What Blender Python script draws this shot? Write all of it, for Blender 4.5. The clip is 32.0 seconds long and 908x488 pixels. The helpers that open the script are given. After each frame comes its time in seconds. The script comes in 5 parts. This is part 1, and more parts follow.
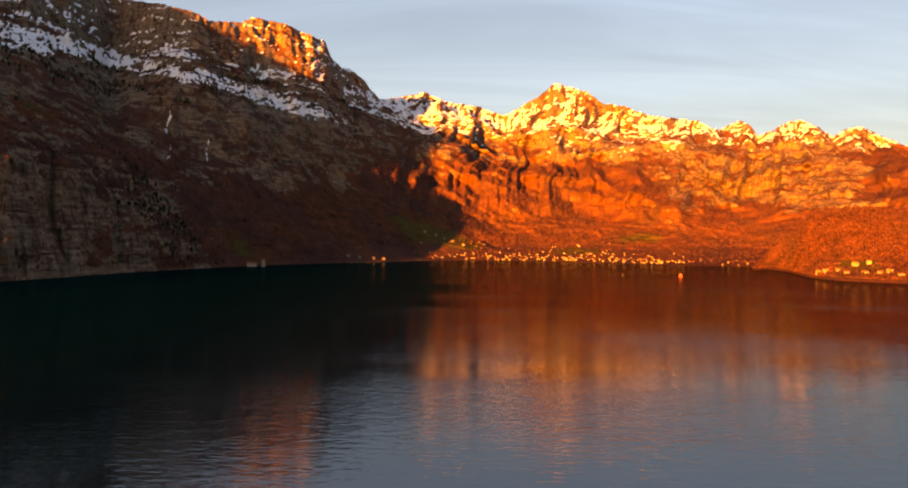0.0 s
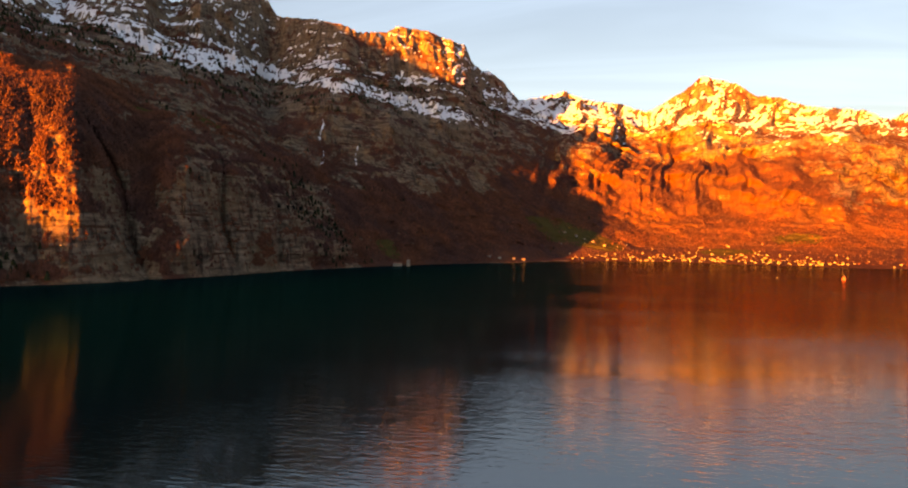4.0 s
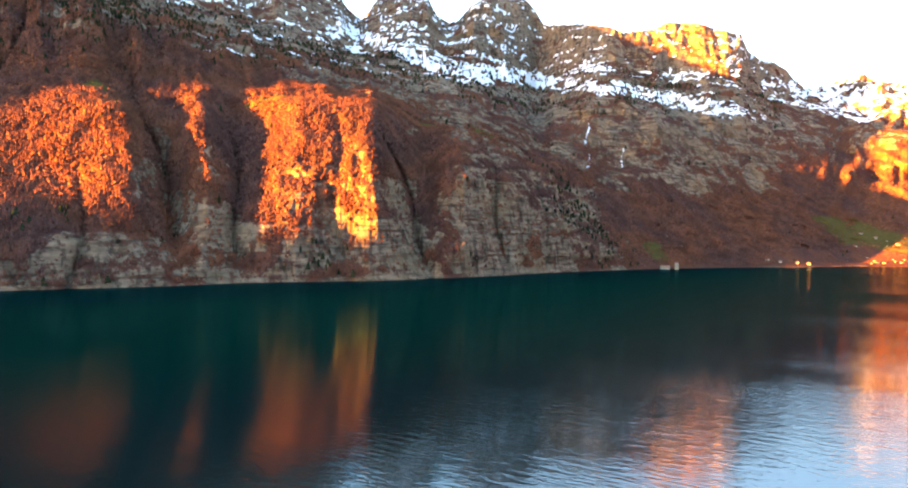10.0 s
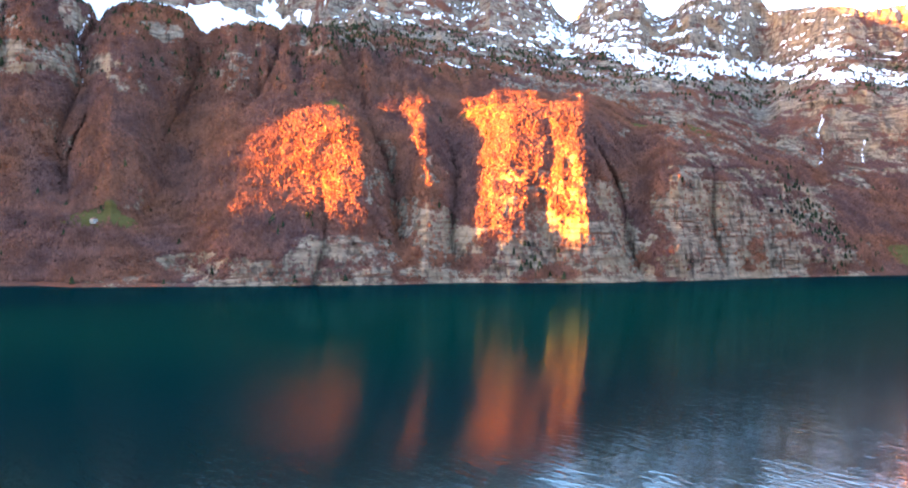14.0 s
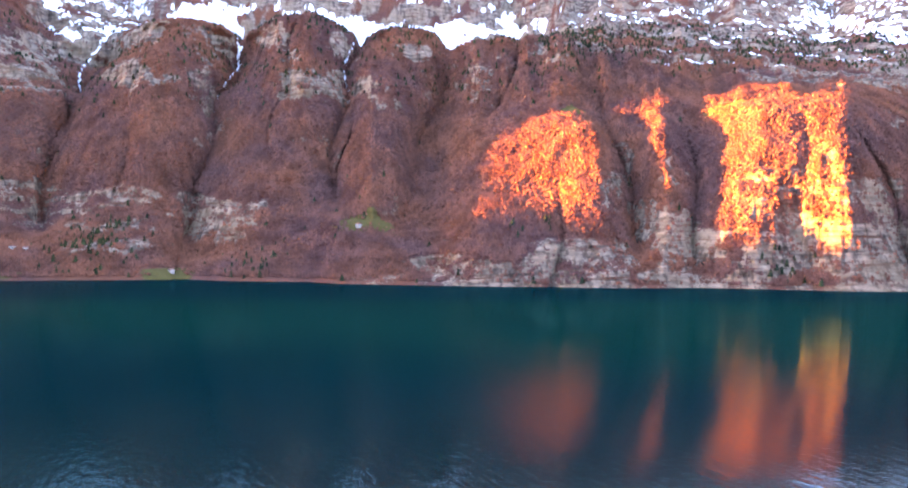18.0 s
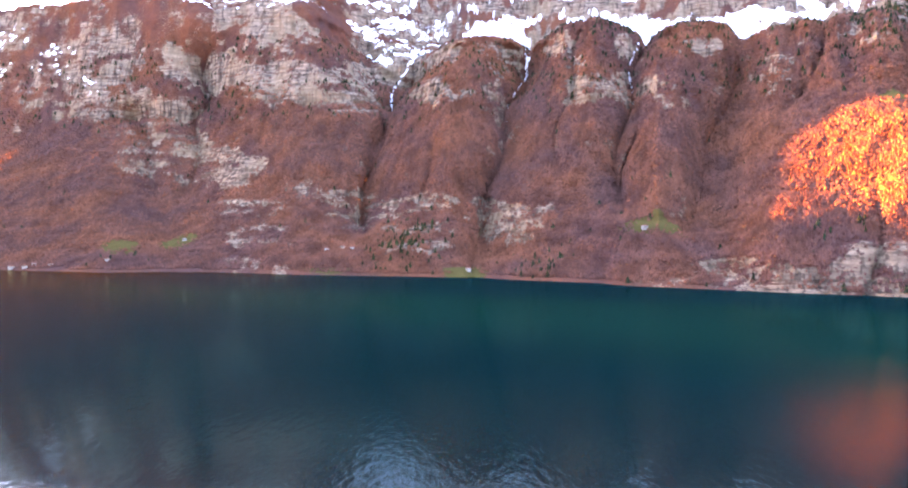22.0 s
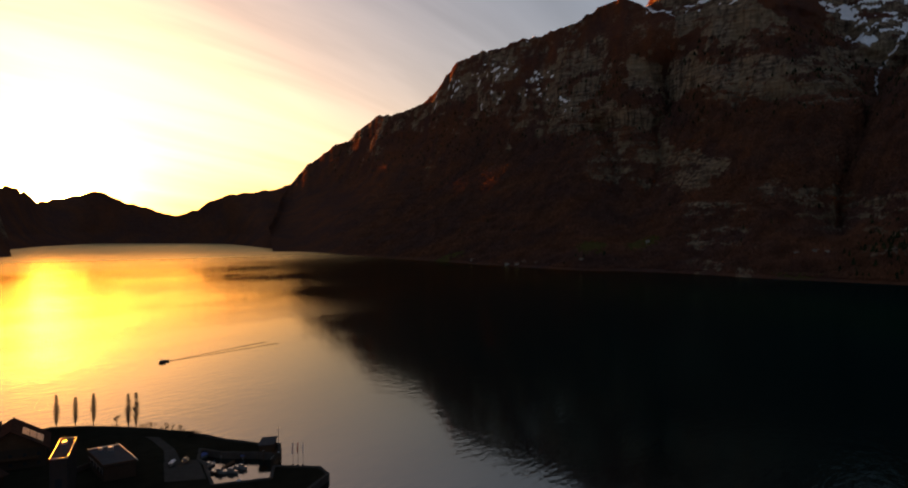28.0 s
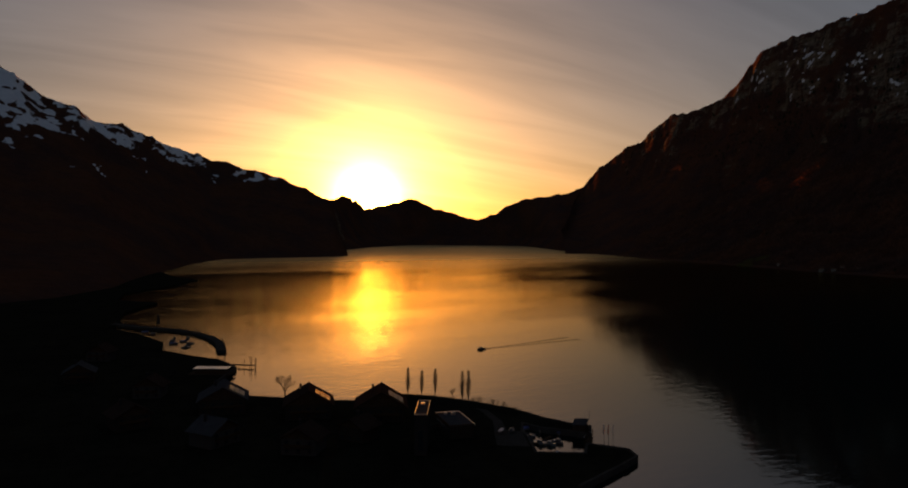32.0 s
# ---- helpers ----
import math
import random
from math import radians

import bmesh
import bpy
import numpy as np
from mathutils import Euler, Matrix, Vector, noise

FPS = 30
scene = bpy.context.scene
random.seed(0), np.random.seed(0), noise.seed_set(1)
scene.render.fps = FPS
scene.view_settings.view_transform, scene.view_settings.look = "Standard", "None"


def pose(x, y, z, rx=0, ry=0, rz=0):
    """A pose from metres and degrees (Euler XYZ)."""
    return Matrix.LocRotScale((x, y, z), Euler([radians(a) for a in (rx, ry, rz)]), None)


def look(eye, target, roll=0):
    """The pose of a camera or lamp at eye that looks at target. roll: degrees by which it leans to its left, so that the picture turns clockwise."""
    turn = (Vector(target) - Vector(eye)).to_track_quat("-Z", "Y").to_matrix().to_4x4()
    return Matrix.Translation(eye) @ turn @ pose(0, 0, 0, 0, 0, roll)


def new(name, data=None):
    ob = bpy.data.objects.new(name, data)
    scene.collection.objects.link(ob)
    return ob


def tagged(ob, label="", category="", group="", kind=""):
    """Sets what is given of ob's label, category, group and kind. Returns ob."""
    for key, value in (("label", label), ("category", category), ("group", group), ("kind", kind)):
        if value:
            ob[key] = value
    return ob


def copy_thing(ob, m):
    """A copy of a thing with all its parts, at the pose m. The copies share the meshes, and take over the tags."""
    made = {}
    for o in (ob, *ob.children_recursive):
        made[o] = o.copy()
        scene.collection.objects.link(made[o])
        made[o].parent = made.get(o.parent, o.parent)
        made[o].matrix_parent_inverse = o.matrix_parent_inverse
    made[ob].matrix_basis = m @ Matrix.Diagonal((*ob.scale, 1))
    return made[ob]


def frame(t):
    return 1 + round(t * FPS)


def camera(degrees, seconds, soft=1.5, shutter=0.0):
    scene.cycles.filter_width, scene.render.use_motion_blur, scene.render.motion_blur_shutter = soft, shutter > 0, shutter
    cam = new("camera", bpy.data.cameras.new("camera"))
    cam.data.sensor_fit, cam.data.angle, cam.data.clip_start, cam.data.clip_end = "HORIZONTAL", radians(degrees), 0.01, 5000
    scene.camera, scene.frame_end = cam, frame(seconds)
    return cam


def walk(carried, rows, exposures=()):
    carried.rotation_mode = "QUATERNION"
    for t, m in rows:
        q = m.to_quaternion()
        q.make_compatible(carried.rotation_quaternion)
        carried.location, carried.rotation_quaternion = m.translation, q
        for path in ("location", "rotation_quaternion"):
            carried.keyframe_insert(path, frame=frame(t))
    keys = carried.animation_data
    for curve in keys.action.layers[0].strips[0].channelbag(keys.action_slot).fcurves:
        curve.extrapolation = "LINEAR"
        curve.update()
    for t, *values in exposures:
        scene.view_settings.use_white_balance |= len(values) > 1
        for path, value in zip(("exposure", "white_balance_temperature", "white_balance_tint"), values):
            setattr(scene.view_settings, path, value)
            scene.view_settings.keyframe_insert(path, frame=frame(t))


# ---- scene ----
cam = camera(65.24, 32.0, soft=2.0)
PATH = [
    (0.0, 0.0, 0.0, 71.2, 0.00, -0.58, -0.77),
    (0.5, -0.5, -1.4, 71.3, 1.38, -0.59, -0.76),
    (1.0, -0.9, -2.9, 71.4, 2.86, -0.62, -0.79),
    (1.5, -1.2, -4.4, 71.5, 4.25, -0.65, -0.78),
    (2.0, -1.5, -6.0, 71.6, 5.71, -0.66, -0.74),
    (2.5, -1.7, -7.6, 71.6, 7.08, -0.67, -0.75),
    (3.0, -1.8, -9.4, 71.7, 8.52, -0.67, -0.74),
    (3.5, -1.9, -11.1, 71.8, 9.84, -0.68, -0.69),
    (5.5, -1.3, -18.8, 72.2, 15.68, -0.70, -0.62),
    (6.0, -1.0, -20.9, 72.3, 17.33, -0.71, -0.60),
    (6.5, -0.6, -23.0, 72.4, 18.88, -0.72, -0.56),
    (7.0, -0.1, -25.2, 72.5, 20.73, -0.72, -0.54),
    (7.5, 0.5, -27.4, 72.6, 22.55, -0.73, -0.57),
    (8.0, 1.2, -29.6, 72.7, 24.48, -0.73, -0.57),
    (8.5, 2.0, -31.9, 72.8, 26.29, -0.72, -0.57),
    (9.0, 2.8, -34.3, 72.9, 28.25, -0.73, -0.51),
    (9.5, 3.8, -36.6, 73.1, 30.16, -0.74, -0.52),
    (10.0, 4.8, -39.0, 73.2, 32.28, -0.74, -0.50),
    (10.5, 5.9, -41.4, 73.3, 34.31, -0.74, -0.51),
    (11.0, 7.1, -43.9, 73.4, 36.46, -0.74, -0.49),
    (11.5, 8.4, -46.3, 73.5, 38.48, -0.74, -0.49),
    (12.0, 9.8, -48.8, 73.6, 40.64, -0.75, -0.47),
    (12.5, 11.3, -51.3, 73.7, 42.67, -0.73, -0.43),
    (13.0, 12.8, -53.8, 73.8, 44.81, -0.73, -0.41),
    (13.5, 14.5, -56.3, 74.0, 46.86, -0.71, -0.41),
    (14.0, 16.2, -58.7, 74.1, 49.02, -0.71, -0.40),
    (14.5, 18.0, -61.2, 74.2, 51.09, -0.70, -0.38),
    (16.5, 26.1, -70.9, 74.6, 60.10, -0.64, -0.38),
    (17.0, 28.3, -73.2, 74.7, 62.55, -0.63, -0.38),
    (17.5, 30.6, -75.5, 74.8, 64.96, -0.62, -0.39),
    (18.0, 32.9, -77.7, 74.9, 67.62, -0.62, -0.42),
    (18.5, 35.3, -79.9, 75.0, 70.30, -0.63, -0.44),
    (19.0, 37.8, -82.0, 75.1, 73.16, -0.62, -0.48),
    (19.5, 40.3, -84.0, 75.2, 75.87, -0.63, -0.48),
    (20.0, 42.9, -86.0, 75.3, 78.75, -0.62, -0.47),
    (20.5, 45.6, -87.9, 75.4, 81.36, -0.65, -0.49),
    (21.0, 48.3, -89.6, 75.5, 84.31, -0.65, -0.48),
    (21.5, 51.0, -91.3, 75.6, 86.92, -0.66, -0.47),
    (22.0, 53.8, -92.9, 75.6, 89.87, -0.68, -0.49),
    (22.5, 56.6, -94.3, 75.7, 92.48, -0.70, -0.54),
    (23.0, 59.5, -95.6, 75.8, 95.44, -0.73, -0.54),
    (23.5, 62.4, -96.8, 75.9, 98.04, -0.76, -0.52),
    (24.0, 65.3, -97.8, 75.9, 101.11, -0.76, -0.51),
    (24.5, 68.2, -98.7, 76.0, 104.06, -0.76, -0.48),
    (25.0, 71.2, -99.4, 76.0, 107.17, -0.77, -0.48),
    (25.5, 74.1, -99.9, 76.1, 110.10, -0.79, -0.44),
    (27.5, 86.0, -100.1, 76.2, 122.22, -0.83, -0.46),
    (28.0, 88.9, -99.6, 76.2, 125.32, -0.86, -0.48),
    (28.5, 91.8, -98.9, 76.2, 128.26, -0.87, -0.51),
    (29.0, 94.7, -98.0, 76.2, 131.36, -0.89, -0.53),
    (29.5, 97.5, -96.7, 76.2, 134.30, -0.89, -0.57),
    (30.0, 100.3, -95.3, 76.1, 137.45, -0.89, -0.54),
    (30.5, 103.0, -93.5, 76.1, 140.38, -0.90, -0.52),
    (31.0, 105.7, -91.5, 76.1, 143.49, -0.88, -0.51),
    (31.5, 108.3, -89.1, 76.0, 146.19, -0.84, -0.47),
    (32.0, 110.9, -86.5, 76.0, 148.43, -0.82, -0.44),
]
EXPOSURES = [(0.0, 2.95, 7600, 31), (3.0, 3.15, 7600, 30), (6.0, 3.85, 7000, 19), (9.0, 5.0, 6200, 12), (13.0, 6.05, 5600, 19), (17.0, 6.5, 5550, 33),
             (20.0, 6.75, 5950, 47), (23.0, 6.85, 6300, 43), (25.0, 6.1, 6900, 42), (26.5, 3.9, 7000, 32), (28.0, 2.0, 7200, 27), (29.0, 1.35, 7200, 27), (30.0, 0.9, 7150, 27), (32.0, 0.4, 7000, 27)]
walk(cam, [(t, pose(x, y, z, 90 + pitch, roll, yaw)) for t, x, y, z, yaw, pitch, roll in PATH], EXPOSURES)

# ---- sky and sun ----
SUN_AZ, SUN_EL = 155.4, 2.8          # degrees, counter-clockwise from +y; elevation
sun_dir = Vector((-math.sin(radians(SUN_AZ)) * math.cos(radians(SUN_EL)),
                  math.cos(radians(SUN_AZ)) * math.cos(radians(SUN_EL)), math.sin(radians(SUN_EL))))
world = bpy.data.worlds.new("evening_sky")
scene.world = world
world.use_nodes = True
wt = world.node_tree
wt.nodes.clear()
w_out = wt.nodes.new("ShaderNodeOutputWorld")
w_bg = wt.nodes.new("ShaderNodeBackground")
w_sky = wt.nodes.new("ShaderNodeTexSky")
w_sky.sky_type = "NISHITA"
w_sky.sun_disc = False
w_sky.sun_elevation = radians(SUN_EL)
w_sky.sun_rotation = radians(-SUN_AZ)
w_sky.altitude = 450
w_sky.air_density, w_sky.dust_density, w_sky.ozone_density = 1.0, 2.0, 1.5
w_bg.inputs["Strength"].default_value = 0.041
# thin streaks of high cloud over the clear sky, brightest round the low sun
w_co = wt.nodes.new("ShaderNodeTexCoord")


def w_math(op, a, b=0.0, clamp=False):
    m = wt.nodes.new("ShaderNodeMath")
    m.operation, m.use_clamp = op, clamp
    for value, sock in ((a, m.inputs[0]), (b, m.inputs[1])):
        if isinstance(value, (int, float)):
            sock.default_value = value
        else:
            wt.links.new(value, sock)
    return m.outputs[0]


def w_scale(color, factor):
    v = wt.nodes.new("ShaderNodeVectorMath")
    v.operation = "SCALE"
    if isinstance(color, tuple):
        v.inputs[0].default_value = color
    else:
        wt.links.new(color, v.inputs[0])
    if isinstance(factor, (int, float)):
        v.inputs["Scale"].default_value = factor
    else:
        wt.links.new(factor, v.inputs["Scale"])
    return v.outputs[0]


def w_add(a, b):
    v = wt.nodes.new("ShaderNodeVectorMath")
    v.operation = "ADD"
    wt.links.new(a, v.inputs[0])
    wt.links.new(b, v.inputs[1])
    return v.outputs[0]


w_dot = wt.nodes.new("ShaderNodeVectorMath")
w_dot.operation = "DOT_PRODUCT"
w_dot.inputs[1].default_value = sun_dir
w_norm = wt.nodes.new("ShaderNodeVectorMath")
w_norm.operation = "NORMALIZE"
wt.links.new(w_co.outputs["Generated"], w_norm.inputs[0])
wt.links.new(w_norm.outputs[0], w_dot.inputs[0])
near_sun = w_math("MAXIMUM", w_dot.outputs["Value"], 0.0)
w_sep = wt.nodes.new("ShaderNodeSeparateXYZ")
wt.links.new(w_norm.outputs[0], w_sep.inputs[0])
lift = w_math("ADD", w_math("MAXIMUM", w_sep.outputs["Z"], 0.0), 0.18)
w_flat = wt.nodes.new("ShaderNodeCombineXYZ")
for axis in "XY":
    wt.links.new(w_math("DIVIDE", w_sep.outputs[axis], lift), w_flat.inputs[axis])
w_map = wt.nodes.new("ShaderNodeMapping")
w_map.inputs["Rotation"].default_value = (0, 0, radians(35))
w_map.inputs["Scale"].default_value = (0.5, 2.6, 1)
wt.links.new(w_flat.outputs[0], w_map.inputs["Vector"])
w_noise = wt.nodes.new("ShaderNodeTexNoise")
for key, value in (("Scale", 1.2), ("Detail", 4.0), ("Roughness", 0.55), ("Distortion", 0.6)):
    w_noise.inputs[key].default_value = value
wt.links.new(w_map.outputs["Vector"], w_noise.inputs["Vector"])
cloud = w_math("MULTIPLY", w_math("SUBTRACT", w_noise.outputs["Fac"], 0.33), 2.6, True)
veil = w_math("ADD", 0.58, w_math("MULTIPLY", cloud, 0.30))
glow = w_math("ADD", w_math("MULTIPLY", w_math("POWER", near_sun, 1800.0), 80.0),
              w_math("ADD", w_math("MULTIPLY", w_math("POWER", near_sun, 380.0), 17.0), w_math("MULTIPLY", w_math("POWER", near_sun, 60.0), w_math("ADD", 0.35, w_math("MULTIPLY", cloud, 1.2)))))
w_col = w_add(w_scale(w_sky.outputs["Color"], w_math("ADD", 0.9, w_math("MULTIPLY", cloud, 0.14))), w_scale((0.64, 0.92, 1.20), veil))
w_col = w_add(w_col, w_scale((9.0, 4.1, 0.6), glow))
w_col = w_add(w_col, w_scale((2.3, 1.62, 0.86), w_math("MULTIPLY", w_math("POWER", near_sun, 14.0), w_math("ADD", 0.45, w_math("MULTIPLY", cloud, 0.8)))))
w_low = w_math("POWER", w_math("SUBTRACT", 1.0, w_math("MAXIMUM", w_sep.outputs["Z"], 0.0)), 12.0)
w_col = w_add(w_col, w_scale((3.6, 1.6, 0.2), w_math("MULTIPLY", w_low, w_math("POWER", near_sun, 4.0))))
wt.links.new(w_col, w_bg.inputs["Color"])
wt.links.new(w_bg.outputs["Background"], w_out.inputs["Surface"])

sun = new("sun", bpy.data.lights.new("sun", "SUN"))
sun.data.energy, sun.data.angle, sun.data.color = 6.2, radians(0.6), (1.0, 0.30, 0.006)
sun.matrix_world = look(sun_dir * 3000, (0, 0, 0))

# ---- materials ----
def material(name):
    m = bpy.data.materials.new(name)
    m.use_nodes = True
    nt = m.node_tree
    return m, nt, nt.nodes["Principled BSDF"]


def node(nt, kind, **settings):
    n = nt.nodes.new(kind)
    for key, value in settings.items():
        if key in n.inputs:
            n.inputs[key].default_value = value
    return n


def noise_tex(nt, coord, scale, detail=4.0, rough=0.55, stretch=None):
    if stretch:
        mp = nt.nodes.new("ShaderNodeMapping")
        mp.inputs["Scale"].default_value = stretch
        nt.links.new(coord, mp.inputs["Vector"])
        coord = mp.outputs["Vector"]
    n = node(nt, "ShaderNodeTexNoise", Scale=scale, Detail=detail, Roughness=rough)
    nt.links.new(coord, n.inputs["Vector"])
    return n.outputs["Fac"]


def ramp(nt, fac, *stops):
    r = nt.nodes.new("ShaderNodeValToRGB")
    el = r.color_ramp.elements
    while len(el) < len(stops):
        el.new(0.5)
    for e, (pos, col) in zip(el, stops):
        e.position, e.color = pos, (*col, 1)
    nt.links.new(fac, r.inputs["Fac"])
    return r.outputs["Color"]


def mix(nt, fac, a, b, blend="MIX"):
    m = nt.nodes.new("ShaderNodeMix")
    m.data_type, m.blend_type = "RGBA", blend
    for value, sock in ((fac, m.inputs[0]), (a, m.inputs[6]), (b, m.inputs[7])):
        if isinstance(value, (int, float)):
            sock.default_value = value
        elif isinstance(value, tuple):
            sock.default_value = (*value, 1)
        else:
            nt.links.new(value, sock)
    return m.outputs[2]


def maths(nt, op, a, b=0.0, clamp=False):
    m = nt.nodes.new("ShaderNodeMath")
    m.operation, m.use_clamp = op, clamp
    for value, sock in ((a, m.inputs[0]), (b, m.inputs[1])):
        if isinstance(value, (int, float)):
            sock.default_value = value
        else:
            nt.links.new(value, sock)
    return m.outputs[0]


def bump(nt, height, bsdf, strength, distance):
    b = node(nt, "ShaderNodeBump", Strength=strength, Distance=distance)
    nt.links.new(height, b.inputs["Height"])
    nt.links.new(b.outputs["Normal"], bsdf.inputs["Normal"])
    return b


def world_coord(nt):
    return nt.nodes.new("ShaderNodeNewGeometry").outputs["Position"]


def plain(name, color, rough=0.7, metal=0.0, scale=2.0, vary=0.25, relief=0.02):
    """A surface of one material with grain, stains and fine relief."""
    m, nt, b = material(name)
    co = nt.nodes.new("ShaderNodeTexCoord").outputs["Object"]
    n1, n2 = noise_tex(nt, co, scale, 6), noise_tex(nt, co, scale * 0.17, 3)
    lo = tuple(c * (1 - vary) for c in color)
    hi = tuple(min(1, c * (1 + vary)) for c in color)
    col = mix(nt, 0.5, ramp(nt, n1, (0.3, lo), (0.7, hi)), ramp(nt, n2, (0.3, lo), (0.7, hi)))
    nt.links.new(col, b.inputs["Base Color"])
    b.inputs["Roughness"].default_value, b.inputs["Metallic"].default_value = rough, metal
    b.inputs["Specular IOR Level"].default_value = 0.5 if rough < 0.7 else 0.0
    bump(nt, n1, b, 0.4, relief)
    return m


def mountain_material():
    """Limestone, leaf litter, turf and snow, mixed by the cover painted on the ground (red: rock, green: snow, blue: turf)."""
    m, nt, b = material("mountain_ground")
    co = world_coord(nt)
    at = nt.nodes.new("ShaderNodeVertexColor")
    at.layer_name = "cover"
    sep = nt.nodes.new("ShaderNodeSeparateColor")
    nt.links.new(at.outputs["Color"], sep.inputs["Color"])
    big, mid, fine = noise_tex(nt, co, 0.012, 4), noise_tex(nt, co, 0.05, 6, 0.65), noise_tex(nt, co, 0.22, 6, 0.7)
    strata = noise_tex(nt, co, 0.09, 5, 0.6, (0.25, 0.25, 1.6))
    streak = noise_tex(nt, co, 0.06, 5, 0.6, (1.0, 1.0, 0.16))
    rock = ramp(nt, strata, (0.34, (0.060, 0.052, 0.045)), (0.47, (0.135, 0.115, 0.094)), (0.62, (0.215, 0.186, 0.152)))
    rock = mix(nt, 1.0, rock, ramp(nt, streak, (0.36, (0.42, 0.40, 0.40)), (0.46, (0.95, 0.94, 0.92)), (0.66, (1.3, 1.27, 1.22))), "MULTIPLY")
    joint = noise_tex(nt, co, 0.11, 3, 0.5, (1.0, 1.0, 0.10))
    rock = mix(nt, 1.0, rock, ramp(nt, joint, (0.40, (0.5, 0.5, 0.52)), (0.45, (1, 1, 1))), "MULTIPLY")
    ledge = noise_tex(nt, co, 0.05, 4, 0.6, (0.16, 0.16, 2.4))
    rock = mix(nt, ramp(nt, ledge, (0.59, (0, 0, 0)), (0.66, (1, 1, 1))), rock, (0.075, 0.043, 0.030))
    rock = mix(nt, maths(nt, "MULTIPLY", ramp(nt, big, (0.45, (0, 0, 0)), (0.64, (1, 1, 1))), 0.5), rock, (0.2059, 0.1622, 0.1061))
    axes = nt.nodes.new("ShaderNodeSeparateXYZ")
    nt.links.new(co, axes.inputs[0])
    # rock tone set by height; the paler crown paints haze on far cliffs
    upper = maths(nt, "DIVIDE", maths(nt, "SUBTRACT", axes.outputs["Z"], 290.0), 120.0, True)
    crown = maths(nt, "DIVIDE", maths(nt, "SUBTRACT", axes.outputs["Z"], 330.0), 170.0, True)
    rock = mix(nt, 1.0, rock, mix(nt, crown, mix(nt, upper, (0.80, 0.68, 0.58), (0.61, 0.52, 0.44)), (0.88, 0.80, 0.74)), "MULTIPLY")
    litter = mix(nt, 0.5, ramp(nt, mid, (0.3, (0.051, 0.023, 0.017)), (0.64, (0.089, 0.041, 0.029))),
                 ramp(nt, fine, (0.3, (0.048, 0.024, 0.018)), (0.64, (0.089, 0.045, 0.031))))
    litter = mix(nt, 1.0, litter, ramp(nt, noise_tex(nt, co, 0.007, 3, 0.6), (0.36, (0.80, 0.86, 1.0)), (0.62, (1.22, 1.06, 0.86))), "MULTIPLY")
    turf = mix(nt, 0.5, ramp(nt, mid, (0.3, (0.044, 0.036, 0.011)), (0.7, (0.072, 0.058, 0.017))), ramp(nt, fine, (0.3, (0.043, 0.036, 0.013)), (0.7, (0.075, 0.059, 0.021))))
    snow = ramp(nt, mid, (0.3, (0.58, 0.61, 0.66)), (0.7, (0.74, 0.75, 0.77)))

    def edge(mask, wobble, amount):
        soft = maths(nt, "ADD", mask, maths(nt, "MULTIPLY", maths(nt, "SUBTRACT", wobble, 0.5), amount))
        return maths(nt, "MULTIPLY", maths(nt, "SUBTRACT", soft, 0.42), 6.0, True)
    col = mix(nt, edge(sep.outputs["Red"], fine, 1.2), litter, rock)
    col = mix(nt, edge(sep.outputs["Blue"], fine, 0.6), col, turf)
    col = mix(nt, edge(sep.outputs["Green"], mid, 0.8), col, snow)
    nt.links.new(col, b.inputs["Base Color"])
    b.inputs["Roughness"].default_value = 0.9
    b.inputs["Specular IOR Level"].default_value = 0.0
    h = maths(nt, "ADD", maths(nt, "MULTIPLY", mid, 2.0), maths(nt, "ADD", fine, maths(nt, "MULTIPLY", strata, 2.0)))
    bump(nt, h, b, 0.55, 4.0)
    return m


